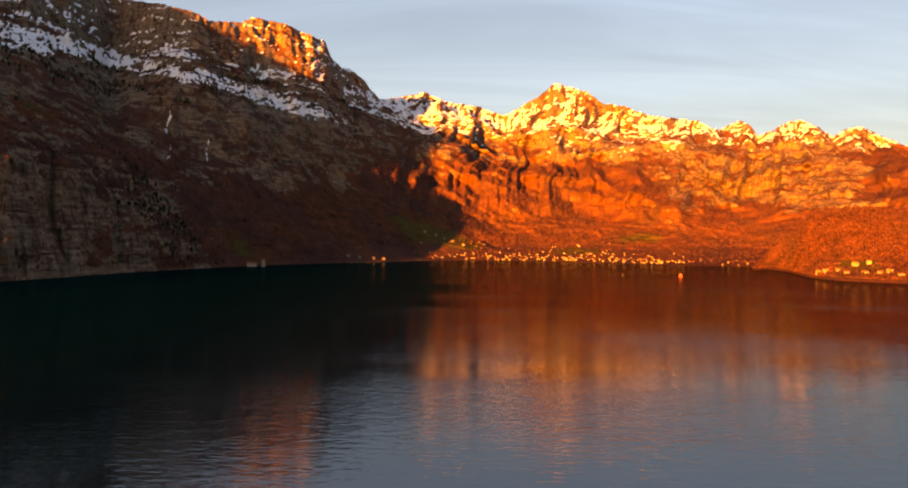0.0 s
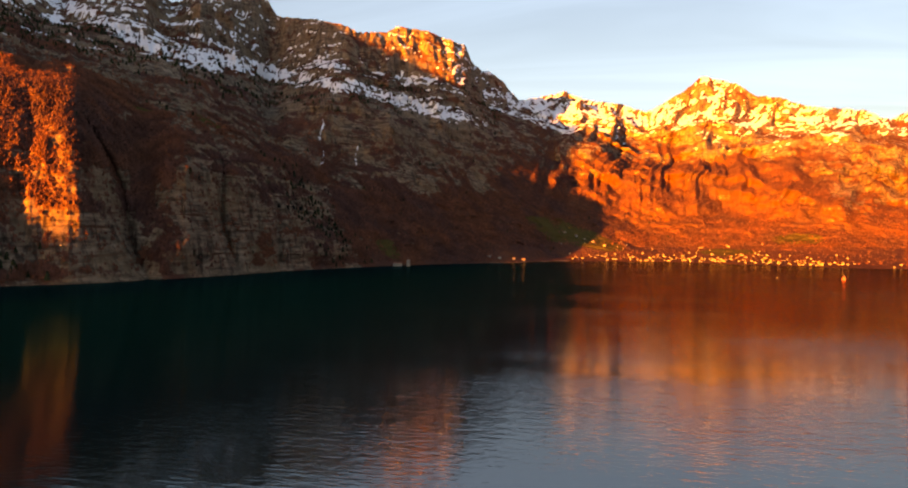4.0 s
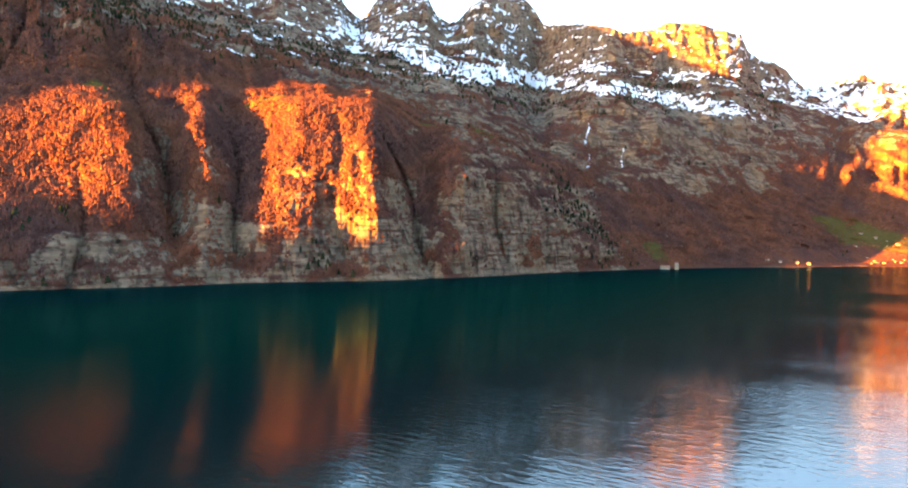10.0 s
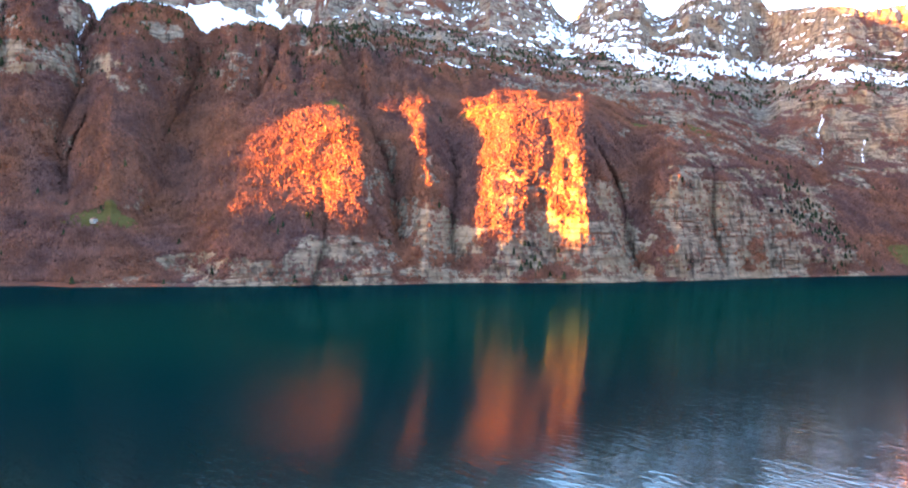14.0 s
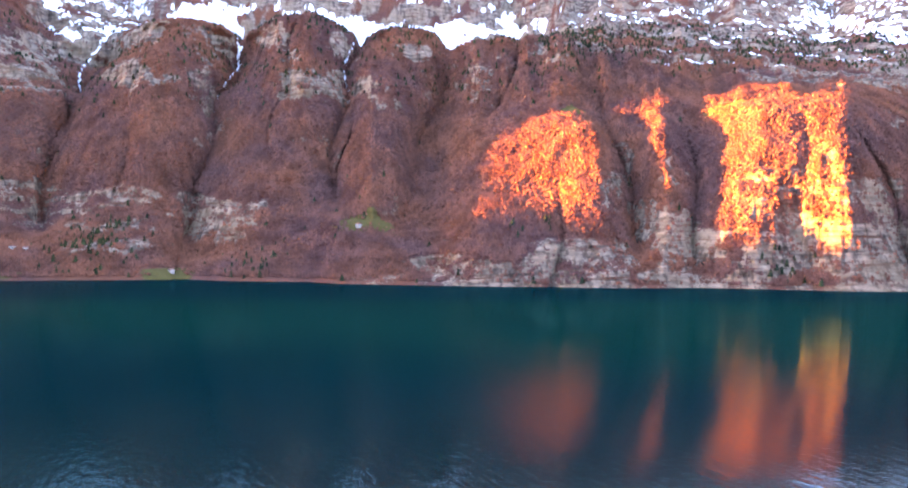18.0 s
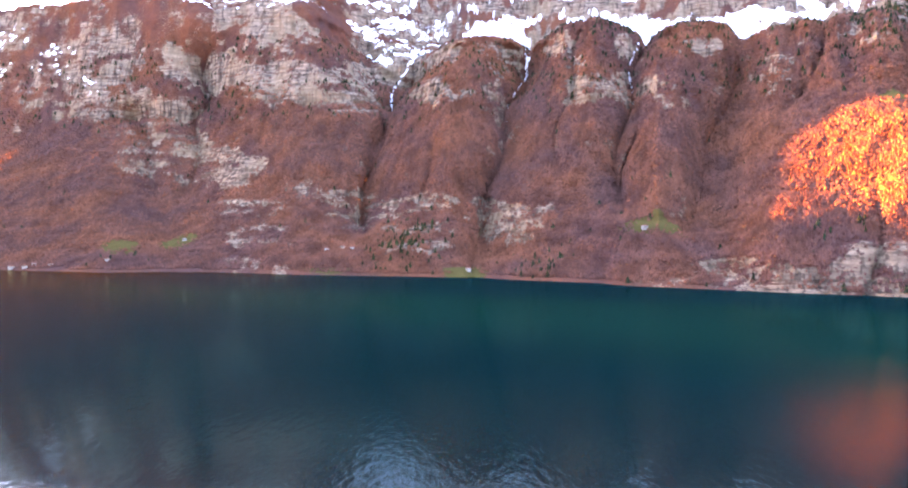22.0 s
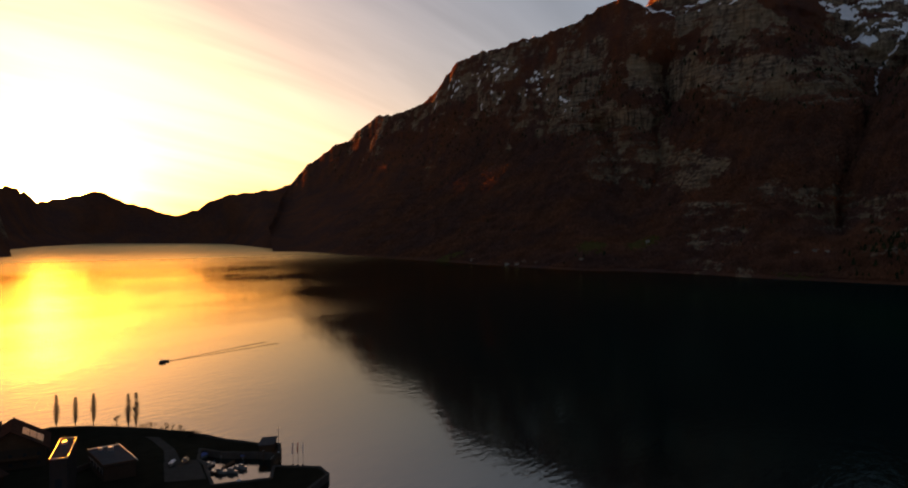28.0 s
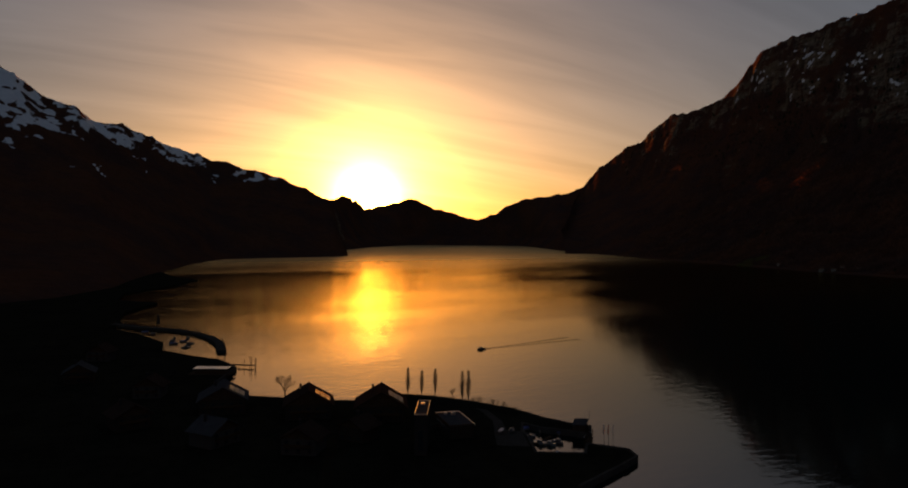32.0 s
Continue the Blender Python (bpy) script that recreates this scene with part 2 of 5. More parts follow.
def water_material():
    """Deep teal water under a mirror skin that strengthens towards grazing views, ruffled by swell and ripples."""
    m, nt, b = material("lake_water")
    nt.nodes.remove(b)
    co = world_coord(nt)
    deep = ramp(nt, noise_tex(nt, co, 0.004, 3), (0.3, (0.0001, 0.0056, 0.0066)), (0.7, (0.0001, 0.0068, 0.0078)))
    body, skin = node(nt, "ShaderNodeBsdfDiffuse"), node(nt, "ShaderNodeBsdfGlossy")
    nt.links.new(deep, body.inputs["Color"])
    swell = noise_tex(nt, co, 0.085, 2, 0.5, (0.45, 1.5, 1.0))
    ripple = noise_tex(nt, co, 0.22, 3, 0.55, (0.6, 1.5, 1.0))
    field = ramp(nt, noise_tex(nt, co, 0.0035, 3, 0.5, (0.6, 1.6, 1.0)), (0.40, (0.25, 0.25, 0.25)), (0.62, (1, 1, 1)))
    h = maths(nt, "MULTIPLY", maths(nt, "ADD", maths(nt, "MULTIPLY", swell, 0.7), maths(nt, "MULTIPLY", ripple, 1.5)), field)
    axes = nt.nodes.new("ShaderNodeSeparateXYZ")
    nt.links.new(co, axes.inputs[0])
    west = maths(nt, "DIVIDE", maths(nt, "SUBTRACT", -1200.0, axes.outputs["Y"]), 1400.0, True)
    nt.links.new(maths(nt, "ADD", 0.06, maths(nt, "MULTIPLY", west, 0.42)), skin.inputs["Roughness"])
    h = maths(nt, "MULTIPLY", h, maths(nt, "ADD", 1.0, maths(nt, "MULTIPLY", west, 6.0)))
    wave = node(nt, "ShaderNodeBump", Strength=1.0, Distance=0.19)
    nt.links.new(h, wave.inputs["Height"])
    gloss = node(nt, "ShaderNodeFresnel", IOR=1.2)
    for n in (gloss, skin):
        nt.links.new(wave.outputs["Normal"], n.inputs["Normal"])
    both = nt.nodes.new("ShaderNodeMixShader")
    # sunset gold and strength painted into western reflections, teal and dimming into northern ones
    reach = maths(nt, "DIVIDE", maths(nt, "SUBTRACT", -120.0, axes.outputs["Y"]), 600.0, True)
    teal_side = maths(nt, "MULTIPLY", maths(nt, "DIVIDE", maths(nt, "SUBTRACT", -60.0, axes.outputs["X"]), 280.0, True), maths(nt, "SUBTRACT", 1.0, reach))
    nt.links.new(mix(nt, reach, mix(nt, teal_side, (0.96, 0.95, 0.97), (0.32, 0.90, 0.95)), (1.0, 0.72, 0.34)), skin.inputs["Color"])
    nt.links.new(maths(nt, "MULTIPLY", gloss.outputs["Fac"], maths(nt, "ADD", maths(nt, "SUBTRACT", 0.21, maths(nt, "MULTIPLY", teal_side, 0.125)), maths(nt, "MULTIPLY", reach, 0.25))), both.inputs["Fac"])
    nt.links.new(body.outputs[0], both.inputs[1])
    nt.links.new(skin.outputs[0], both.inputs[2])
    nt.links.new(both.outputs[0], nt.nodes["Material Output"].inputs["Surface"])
    return m


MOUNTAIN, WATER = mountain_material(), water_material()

# ---- the lake basin and its mountains ----
CENTRE = (40.0, -50.0)
rng = np.random.default_rng(7)


def lattice(ix, iy, iz, seed):
    h = (ix.astype(np.int64) * 374761393 + iy.astype(np.int64) * 668265263 + iz.astype(np.int64) * 2147483629 + seed * 974634777) & 0xFFFFFFFF
    h = ((h ^ (h >> 13)) * 1274126177) & 0xFFFFFFFF
    return ((h ^ (h >> 16)) & 0xFFFF) / 65535.0


def value_noise(x, y, z, seed):
    fx, fy, fz = np.floor(x), np.floor(y), np.floor(z)
    ux, uy, uz = x - fx, y - fy, z - fz
    ux, uy, uz = (u * u * (3 - 2 * u) for u in (ux, uy, uz))
    total = 0
    for dx in (0, 1):
        for dy in (0, 1):
            for dz in (0, 1):
                w = (ux if dx else 1 - ux) * (uy if dy else 1 - uy) * (uz if dz else 1 - uz)
                total = total + w * lattice(fx + dx, fy + dy, fz + dz, seed)
    return total * 2 - 1


def fbm(x, y, z, scale, octaves, seed, ridged=False):
    total, amp, norm = 0, 1.0, 0.0
    for k in range(octaves):
        f = 2.03 ** k / scale
        n = value_noise(x * f, y * f, z * f, seed + k)
        total = total + amp * (1 - 2 * np.abs(n) if ridged else n)
        norm += amp
        amp *= 0.52
    return total / norm


def smooth(a, lo, hi):
    t = np.clip((a - lo) / (hi - lo), 0, 1)
    return t * t * (3 - 2 * t)


def blur(a, sigma, axis):
    k = int(sigma * 3) + 1
    w = np.exp(-0.5 * (np.arange(-k, k + 1) / sigma) ** 2)
    w /= w.sum()
    pad = [(0, 0)] * a.ndim
    pad[axis] = (k, k)
    b = np.pad(a, pad, mode="edge")
    return sum(w[i] * np.take(b, range(i, i + a.shape[axis]), axis) for i in range(2 * k + 1))


NORTH, WEST, SOUTH, HILL = [], [], [], []


def section(place, azimuth, *profile):
    """A slope profile fitted to the camera's view, by direction from CENTRE: distance and height from the shore to the
    crest.
    """
    place.append((azimuth, profile))


# western distances chosen so low sunlight passes to the northern spurs
section(NORTH, 141.1, (2832, 0), (2892, 10), (2953, 20), (3001, 29), (3025, 33), (3049, 37), (3249, 30), (3449, 24))
section(NORTH, 139.5, (2837, 0), (3066, 40), (3308, 90), (3750, 155), (4200, 230), (4650, 357), (4720, 330), (4800, 300))
section(NORTH, 138.4, (2799, 0), (3096, 52), (3458, 133), (3821, 210), (4250, 320), (4650, 441), (4720, 410), (4800, 380))
section(NORTH, 137.5, (2680, 0), (2970, 50), (3350, 140), (3720, 215), (4130, 305), (4650, 515), (4720, 480), (4800, 440))
section(NORTH, 135.1, (2361, 0), (2614, 47), (3051, 153), (3440, 212), (3850, 305), (4200, 600), (4380, 480), (4560, 390))
section(NORTH, 132.0, (2108, 0), (2315, 42), (2712, 136), (3187, 280), (3535, 490), (3640, 684), (3840, 547), (4040, 438))
section(NORTH, 128.3, (1872, 0), (2047, 38), (2402, 135), (2917, 305), (3144, 505), (3238, 769), (3438, 615), (3638, 492))
section(NORTH, 123.2, (1637, 0), (1790, 37), (2095, 133), (2600, 360), (2751, 600), (2854, 840), (3054, 672), (3254, 538))
section(NORTH, 117.8, (1491, 0), (1599, 30), (1877, 129), (2355, 390), (2481, 626), (2580, 835), (2780, 668), (2980, 535))
section(NORTH, 114.7, (1501, 0), (1616, 41), (1938, 191), (2253, 445), (2367, 674), (2462, 885), (2662, 708), (2862, 567))
section(NORTH, 110.6, (1467, 0), (1592, 55), (1843, 195), (2067, 369), (2150, 530), (2268, 785), (2304, 840), (2339, 890))
section(NORTH, 103.2, (1336, 0), (1410, 35), (1608, 156), (1880, 408), (1967, 552), (2082, 758), (2175, 800), (2297, 900))
section(NORTH, 97.9, (1305, 0), (1383, 38), (1528, 159), (1674, 317), (1863, 480), (2257, 665), (2623, 982), (3073, 1360))
section(NORTH, 91.8, (1258, 0), (1328, 41), (1428, 142), (1618, 371), (1688, 478), (1818, 613), (2300, 687), (3158, 1447))
section(NORTH, 86.2, (1195, 0), (1295, 44), (1415, 141), (1595, 336), (1695, 457), (1845, 621), (2300, 687), (3095, 1410))
section(NORTH, 80.1, (1161, 0), (1241, 38), (1361, 137), (1561, 362), (1611, 450), (1721, 600), (2300, 706), (3060, 1366))
section(NORTH, 78.4, (1112, 0), (1192, 42), (1292, 121), (1412, 225), (1542, 360), (1712, 582), (2300, 688), (3012, 1410))
section(NORTH, 74.2, (1088, 0), (1148, 30), (1238, 91), (1368, 224), (1508, 359), (1688, 575), (2300, 688), (3038, 1422))
section(NORTH, 70.6, (1070, 0), (1150, 20), (1270, 82), (1430, 210), (1540, 344), (1690, 572), (2300, 683), (3020, 1405))
section(NORTH, 66.9, (1063, 0), (1103, 54), (1253, 153), (1383, 251), (1523, 368), (1663, 546), (2300, 661), (3013, 1363))
section(NORTH, 60.8, (1065, 0), (1105, 55), (1215, 152), (1355, 299), (1435, 335), (1665, 541), (2300, 654), (3015, 1306))
section(NORTH, 57.1, (1069, 0), (1099, 56), (1174, 150), (1269, 261), (1379, 319), (1689, 522), (2569, 872), (3049, 1217))
section(NORTH, 54.6, (1073, 0), (1133, 55), (1253, 155), (1333, 246), (1423, 320), (1723, 524), (2573, 839), (3073, 1208))
section(NORTH, 52.5, (1096, 0), (1126, 65), (1214, 162), (1303, 252), (1415, 329), (1776, 536), (2596, 841), (3096, 1186))
section(NORTH, 50.0, (1117, 0), (1177, 65), (1277, 146), (1357, 225), (1457, 329), (1817, 528), (2617, 831), (3117, 1135))
section(NORTH, 45.9, (1130, 0), (1165, 58), (1220, 144), (1290, 229), (1360, 308), (1829, 496), (2629, 792), (3229, 1137))
section(NORTH, 39.6, (1146, 0), (1172, 50), (1204, 127), (1244, 205), (1346, 299), (1746, 430), (2646, 744), (3246, 1111))
section(NORTH, 35.6, (1199, 0), (1259, 39), (1329, 111), (1399, 192), (1499, 278), (1899, 448), (2699, 759), (3349, 1109))
section(NORTH, 33.1, (1240, 0), (1260, 49), (1290, 110), (1330, 186), (1390, 241), (1940, 441), (2740, 748), (3390, 1059))
section(NORTH, 28.9, (1333, 0), (1358, 48), (1393, 103), (1433, 172), (1503, 219), (2133, 442), (3033, 817), (3483, 1205))
section(NORTH, 26.1, (1425, 0), (1450, 32), (1475, 78), (1505, 126), (1605, 206), (2325, 415), (3325, 792), (3575, 1118))
section(NORTH, 21.5, (1560, 0), (1590, 16), (1620, 54), (1810, 153), (2060, 280), (2360, 518), (2960, 775), (3060, 947))
section(NORTH, 16.8, (1704, 0), (1764, 26), (1854, 82), (1984, 162), (2124, 270), (2304, 425), (3004, 715), (3204, 970))
section(NORTH, 11.8, (1859, 0), (1939, 23), (2039, 69), (2258, 176), (2508, 346), (2858, 589), (3108, 733), (3308, 938))
section(NORTH, 7.1, (1966, 0), (2066, 14), (2266, 88), (2566, 210), (2866, 383), (3166, 539), (3566, 668), (4166, 850))
section(NORTH, 3.8, (2139, 0), (2289, 6), (2539, 91), (2839, 224), (3139, 385), (3739, 618), (4139, 772), (4639, 982))
section(NORTH, -3.2, (2226, 0), (2426, 13), (2676, 39), (3026, 144), (3326, 311), (3826, 470), (4226, 648), (4676, 868))
section(NORTH, -7.2, (2198, 0), (2448, 9), (2698, 41), (3048, 147), (3398, 318), (3898, 510), (4298, 727), (4798, 1102))
section(NORTH, -11.4, (2137, 0), (2387, 8), (2637, 35), (2987, 124), (3337, 261), (3837, 471), (4237, 680), (4737, 958))
section(NORTH, -16.5, (2072, 0), (2322, 7), (2572, 30), (2922, 103), (3272, 232), (3772, 431), (4172, 630), (4672, 823))
section(NORTH, -20.8, (2145, 0), (2395, 9), (2645, 29), (2944, 61), (3344, 185), (3844, 375), (4244, 565), (4744, 795))
section(NORTH, -25.1, (2018, 0), (2268, 14), (2518, 35), (2818, 65), (3218, 180), (3718, 359), (4118, 539), (4618, 747))
section(NORTH, -31.0, (2061, 0), (2311, 15), (2561, 40), (2861, 70), (3261, 181), (3761, 352), (4261, 477), (4761, 622))
section(NORTH, -45, (2000, 0), (2250, 15), (2500, 40), (2800, 70), (3200, 180), (3700, 330), (4200, 440), (4700, 560))
section(NORTH, -62, (1700, 0), (1950, 15), (2200, 40), (2500, 70), (2900, 180), (3400, 330), (3900, 440), (4400, 560))

section(WEST, 159.9, (2950, 0), (3250, 40), (3450, 120), (3650, 230))
section(WEST, 158.9, (3152, 0), (3452, 40), (3652, 141), (3852, 274))
section(WEST, 157.8, (3387, 0), (3687, 53), (3987, 163), (4187, 289))
section(WEST, 156.3, (3817, 0), (4216, 50), (4516, 140), (4716, 230))
section(WEST, 155.3, (3996, 0), (4396, 49), (4696, 162), (4883, 256))
section(WEST, 152.9, (4653, 0), (4813, 68), (4859, 187), (4879, 318))
section(WEST, 150.5, (4696, 4), (4796, 50), (4846, 149), (4876, 237))
section(WEST, 149.1, (4694, 4), (4794, 51), (4844, 149), (4874, 226))
section(WEST, 147.6, (4692, 4), (4772, 44), (4812, 111), (4852, 166))
section(WEST, 145.8, (4690, 4), (4790, 53), (4850, 152), (4870, 231))
section(WEST, 143.8, (4541, 0), (4741, 55), (4827, 213), (4867, 323))
section(WEST, 141.5, (3451, 0), (3900, 60), (4350, 180), (4700, 338))
section(WEST, 139.5, (3000, 0), (3500, 40), (4200, 150), (4750, 368))
section(WEST, 138.5, (2900, 0), (3400, 40), (4200, 160), (4780, 415))
section(WEST, 136.0, (2882, 0), (3182, 20), (3582, 60), (3882, 100))

section(SOUTH, 158.8, (2330, -6), (2367, -4), (2507, 0), (2657, 20), (2807, 40))
section(SOUTH, 159.7, (2307, 0), (2367, 11), (2507, 80), (2657, 140), (2807, 204))
section(SOUTH, 161.7, (2251, 0), (2351, 23), (2551, 100), (2701, 166), (2951, 256))
section(SOUTH, 166.2, (2159, 0), (2259, 25), (2459, 97), (2758, 212), (3058, 332))
section(SOUTH, 168.8, (2079, 0), (2229, 25), (2479, 115), (2879, 262), (3179, 380))
section(SOUTH, 173.8, (1436, 0), (1636, 27), (2035, 106), (2435, 245), (2835, 428))
section(SOUTH, 178.0, (1051, 0), (1251, 30), (1650, 99), (2150, 250), (2650, 478))
section(SOUTH, 182.2, (911, 0), (1210, 33), (1610, 96), (2109, 280), (2609, 565))
section(SOUTH, 185.7, (873, 0), (1173, 35), (1572, 105), (2172, 340), (2871, 760))
section(SOUTH, 191.5, (760, 0), (1074, 37), (1574, 101), (2174, 330), (2873, 800))
section(SOUTH, 210, (330, 2), (700, 50), (1200, 140), (1800, 400), (2600, 760))
section(SOUTH, 250, (300, 2), (600, 60), (1100, 180), (1700, 420), (2500, 800))
section(SOUTH, 290, (420, 2), (800, 60), (1300, 180), (1900, 420), (2700, 760))
section(SOUTH, 312, (1300, 0), (1600, 30), (2000, 120), (2600, 360), (3300, 620))

section(HILL, -21.2, (1830, -5), (1840, -5), (1880, -4), (1920, -4), (1960, -3))
section(HILL, -22.2, (2014, 0), (2054, 8), (2094, 19), (2134, 26), (2174, 33))
section(HILL, -23.3, (1892, 0), (1932, 10), (1982, 30), (2032, 51), (2092, 73))
section(HILL, -24.3, (1619, 0), (1679, 13), (1769, 42), (1839, 67), (1919, 108))
section(HILL, -26.0, (1514, 0), (1564, 13), (1644, 33), (1744, 87), (1844, 144))
section(HILL, -28.1, (1495, 0), (1555, 15), (1635, 35), (1755, 94), (1855, 149))
section(HILL, -30.3, (1485, 0), (1545, 13), (1635, 37), (1755, 88), (1865, 141))
section(HILL, -34.4, (1470, 0), (1530, 15), (1620, 41), (1740, 89), (1850, 144))
section(HILL, -39.9, (1463, 0), (1523, 15), (1613, 41), (1733, 85), (1843, 125))

# ravines: direction at the top and at the bottom, heights there, width in degrees, depth in metres
RAVINES = [(95.0, 99.2, 594, 79, 2.2, 95), (85.6, 89.7, 534, 18, 1.5, 75), (76.6, 78.9, 556, 126, 0.9, 55), (69.9, 73.3, 410, 84, 1.3, 45),
           (56.6, 54.0, 300, 50, 1.0, 52), (50.2, 49.8, 175, 30, 0.5, 26), (38.1, 35.1, 200, 10, 0.6, 28), (42.6, 42.3, 205, 15, 1.0, 12), (77.4, 78.4, 240, 130, 0.3, 35),
           (110.2, 111.6, 606, 150, 1.2, 70), (69.3, 70.3, 459, 190, 0.9, 25), (81.5, 83.5, 520, 220, 0.35, 12), (92.5, 94.0, 500, 150, 0.4, 12),
           (64.0, 66.0, 430, 330, 0.7, 25), (60.5, 61.5, 70, 5, 0.4, 14), (30.5, 29.2, 230, 20, 0.35, 18),
           (97.2, 99.2, 330, 60, 0.5, 35), (89.2, 89.9, 110, 10, 0.3, 25), (115.0, 113.5, 420, 60, 1.3, 55), (26.5, 25.5, 130, 15, 0.3, 14)]
# meadows: direction, half width in degrees, distance, half depth, in metres, and their height at most
MEADOWS = [(76.0, 3.0, 1245, 30, 130), (59.4, 1.3, 1405, 22, 400), (101.2, 3.2, 1400, 75, 12), (90.8, 2.0, 1295, 60, 16), (112.7, 1.6, 1640, 50, 80),
           (116.6, 1.6, 1640, 55, 60), (1.6, 3.2, 2520, 110, 140), (5.0, 2.2, 2470, 90, 140), (-8.9, 2.2, 2560, 80, 90), (-13.6, 1.8, 2760, 80, 120),
           (46.5, 3.2, 1410, 22, 400), (35.5, 2.0, 1560, 22, 400), (31.0, 1.4, 1640, 20, 400), (127.4, 1.8, 1900, 40, 30), (17.5, 1.2, 1765, 40, 60)]

# bands of bare rock: from and to direction, lower and upper angle over the lake's middle, share of rock
CLIFFS_SPURS = [(70.1, 73.5, -4.3, -0.8, 0.7), (66.8, 69.9, -4.5, -1.8, 1.1), (63.0, 66.8, -4.5, -2.0, 1.0), (54.9, 63.0, -4.5, -0.4, 1.05), (35.7, 54.2, -4.5, 0.8, 1.05),
                (41.9, 47.6, 0.4, 5.4, 0.5), (36.3, 42.2, 0.4, 4.4, 0.48), (56.0, 57.6, 2.3, 5.4, 0.9), (50.6, 52.0, 3.6, 7.2, 0.9), (49.6, 54.1, -0.9, 2.6, 0.85),
                (25.8, 32.4, -4.0, 5.2, 1.0), (21.8, 25.8, -4.0, 4.0, 0.95), (19.0, 21.8, -4.0, 0.0, 0.7), (32.2, 34.2, -4.0, 3.2, 0.75), (70.1, 78.2, -4.3, -2.9, 0.7), (39.8, 41.0, 4.0, 7.2, 0.62)]
CLIFFS_DOMES = [(106.4, 113.0, 11.0, 13.5, 0.95), (97.3, 106.7, 9.9, 13.6, 1.0), (102.6, 110.2, 15.1, 18.6, 0.8), (107.6, 111.4, 3.7, 7.0, 1.0), (110.6, 117.8, 5.1, 10.1, 0.62),
                (104.3, 109.8, -1.4, 2.4, 0.72), (98.5, 104.3, -0.1, 4.0, 0.6), (105.0, 109.5, -3.2, -2.1, 0.6), (115.0, 119.7, 10.1, 14.6, 0.5), (117.8, 122.1, 7.9, 9.0, 0.6),
                (91.2, 96.0, 13.6, 16.3, 0.65), (91.6, 95.6, 10.7, 12.9, 0.9), (90.8, 98.2, -1.3, 3.1, 0.78), (77.5, 82.5, 10.3, 13.0, 1.0), (81.8, 83.6, 14.0, 16.1, 0.9)]
CLIFFS_LEDGES = [(76.5, 78.3, 13.8, 15.9, 0.8), (74.0, 76.2, 10.2, 12.5, 0.85), (70.9, 74.0, 13.9, 15.1, 0.7), (66.2, 67.8, 10.5, 13.8, 0.7), (83.6, 89.2, -0.9, 3.0, 0.74), (97.0, 112.0, 18.0, 30, 0.9),
                 (87.0, 90.0, 13.0, 15.5, 0.5), (100.0, 104.0, 7.0, 8.0, 0.5)]
CLIFFS_BACK = [(9.1, 21.8, 3.9, 10.6, 1.0), (36.5, 48.0, 11.6, 17.5, 0.72), (21.8, 37.5, 7.6, 13.4, 0.72), (2.2, 9.1, 5.3, 8.7, 0.5), (22.4, 33.1, 5.6, 7.9, 0.5), (5, 60, 14.0, 30, 1.0),
               (-45, 4, 6.4, 30, 0.85), (-29, -15, 2.4, 7.0, 0.85), (60, 97, 17.2, 40, 0.9), (118, 139, 8.0, 20, 0.32), (48, 62, 13.4, 30, 0.85)]
# skyline: direction and angle over the lake's middle
CREST_EAST = [(-31.7, 6.48), (-30.2, 7.23), (-29.1, 7.93), (-28.0, 7.87), (-27.3, 7.35), (-26.2, 8.13), (-25.1, 8.6), (-24.3, 8.52), (-23.4, 7.99), (-22.4, 7.62), (-21.8, 8.48),
              (-21.2, 8.76), (-20.6, 8.62), (-19.6, 8.11), (-18.0, 8.94), (-14.6, 9.39), (-12.8, 10.09), (-11.0, 10.44), (-9.7, 11.35), (-7.4, 12.04), (-6.1, 11.09), (-4.3, 9.98),
              (-3.3, 9.54), (-1.5, 10.15), (1.3, 10.6), (2.9, 11.24), (5.0, 10.82), (6.6, 10.59), (7.8, 11.94), (9.0, 12.83), (9.6, 12.79), (10.5, 13.59), (11.0, 14.7)]
# past 44 degrees unseen summits, set high to darken the lake's reflections
CREST_HIGH = [(11.7, 14.85), (13.6, 15.6), (15.9, 15.93), (16.6, 15.9), (17.3, 15.5), (19.6, 15.4), (20.5, 15.85), (22.4, 16.14), (25.7, 16.17), (26.3, 17.2), (27.2, 18.1), (30.4, 18.2),
              (31.4, 17.7), (32.5, 16.6), (33.2, 16.36), (34.2, 16.9), (35.0, 18.28), (38.6, 18.3), (39.4, 17.3), (40.2, 16.4), (41.3, 17.2), (42.3, 18.6), (44.6, 20.0), (47.0, 22.0), (49.0, 19.5),
              (52.0, 24.0), (60.0, 24.0), (64.0, 22.0), (68.0, 25.0), (80.0, 24.5), (92.0, 25.0), (98.0, 23.0)]
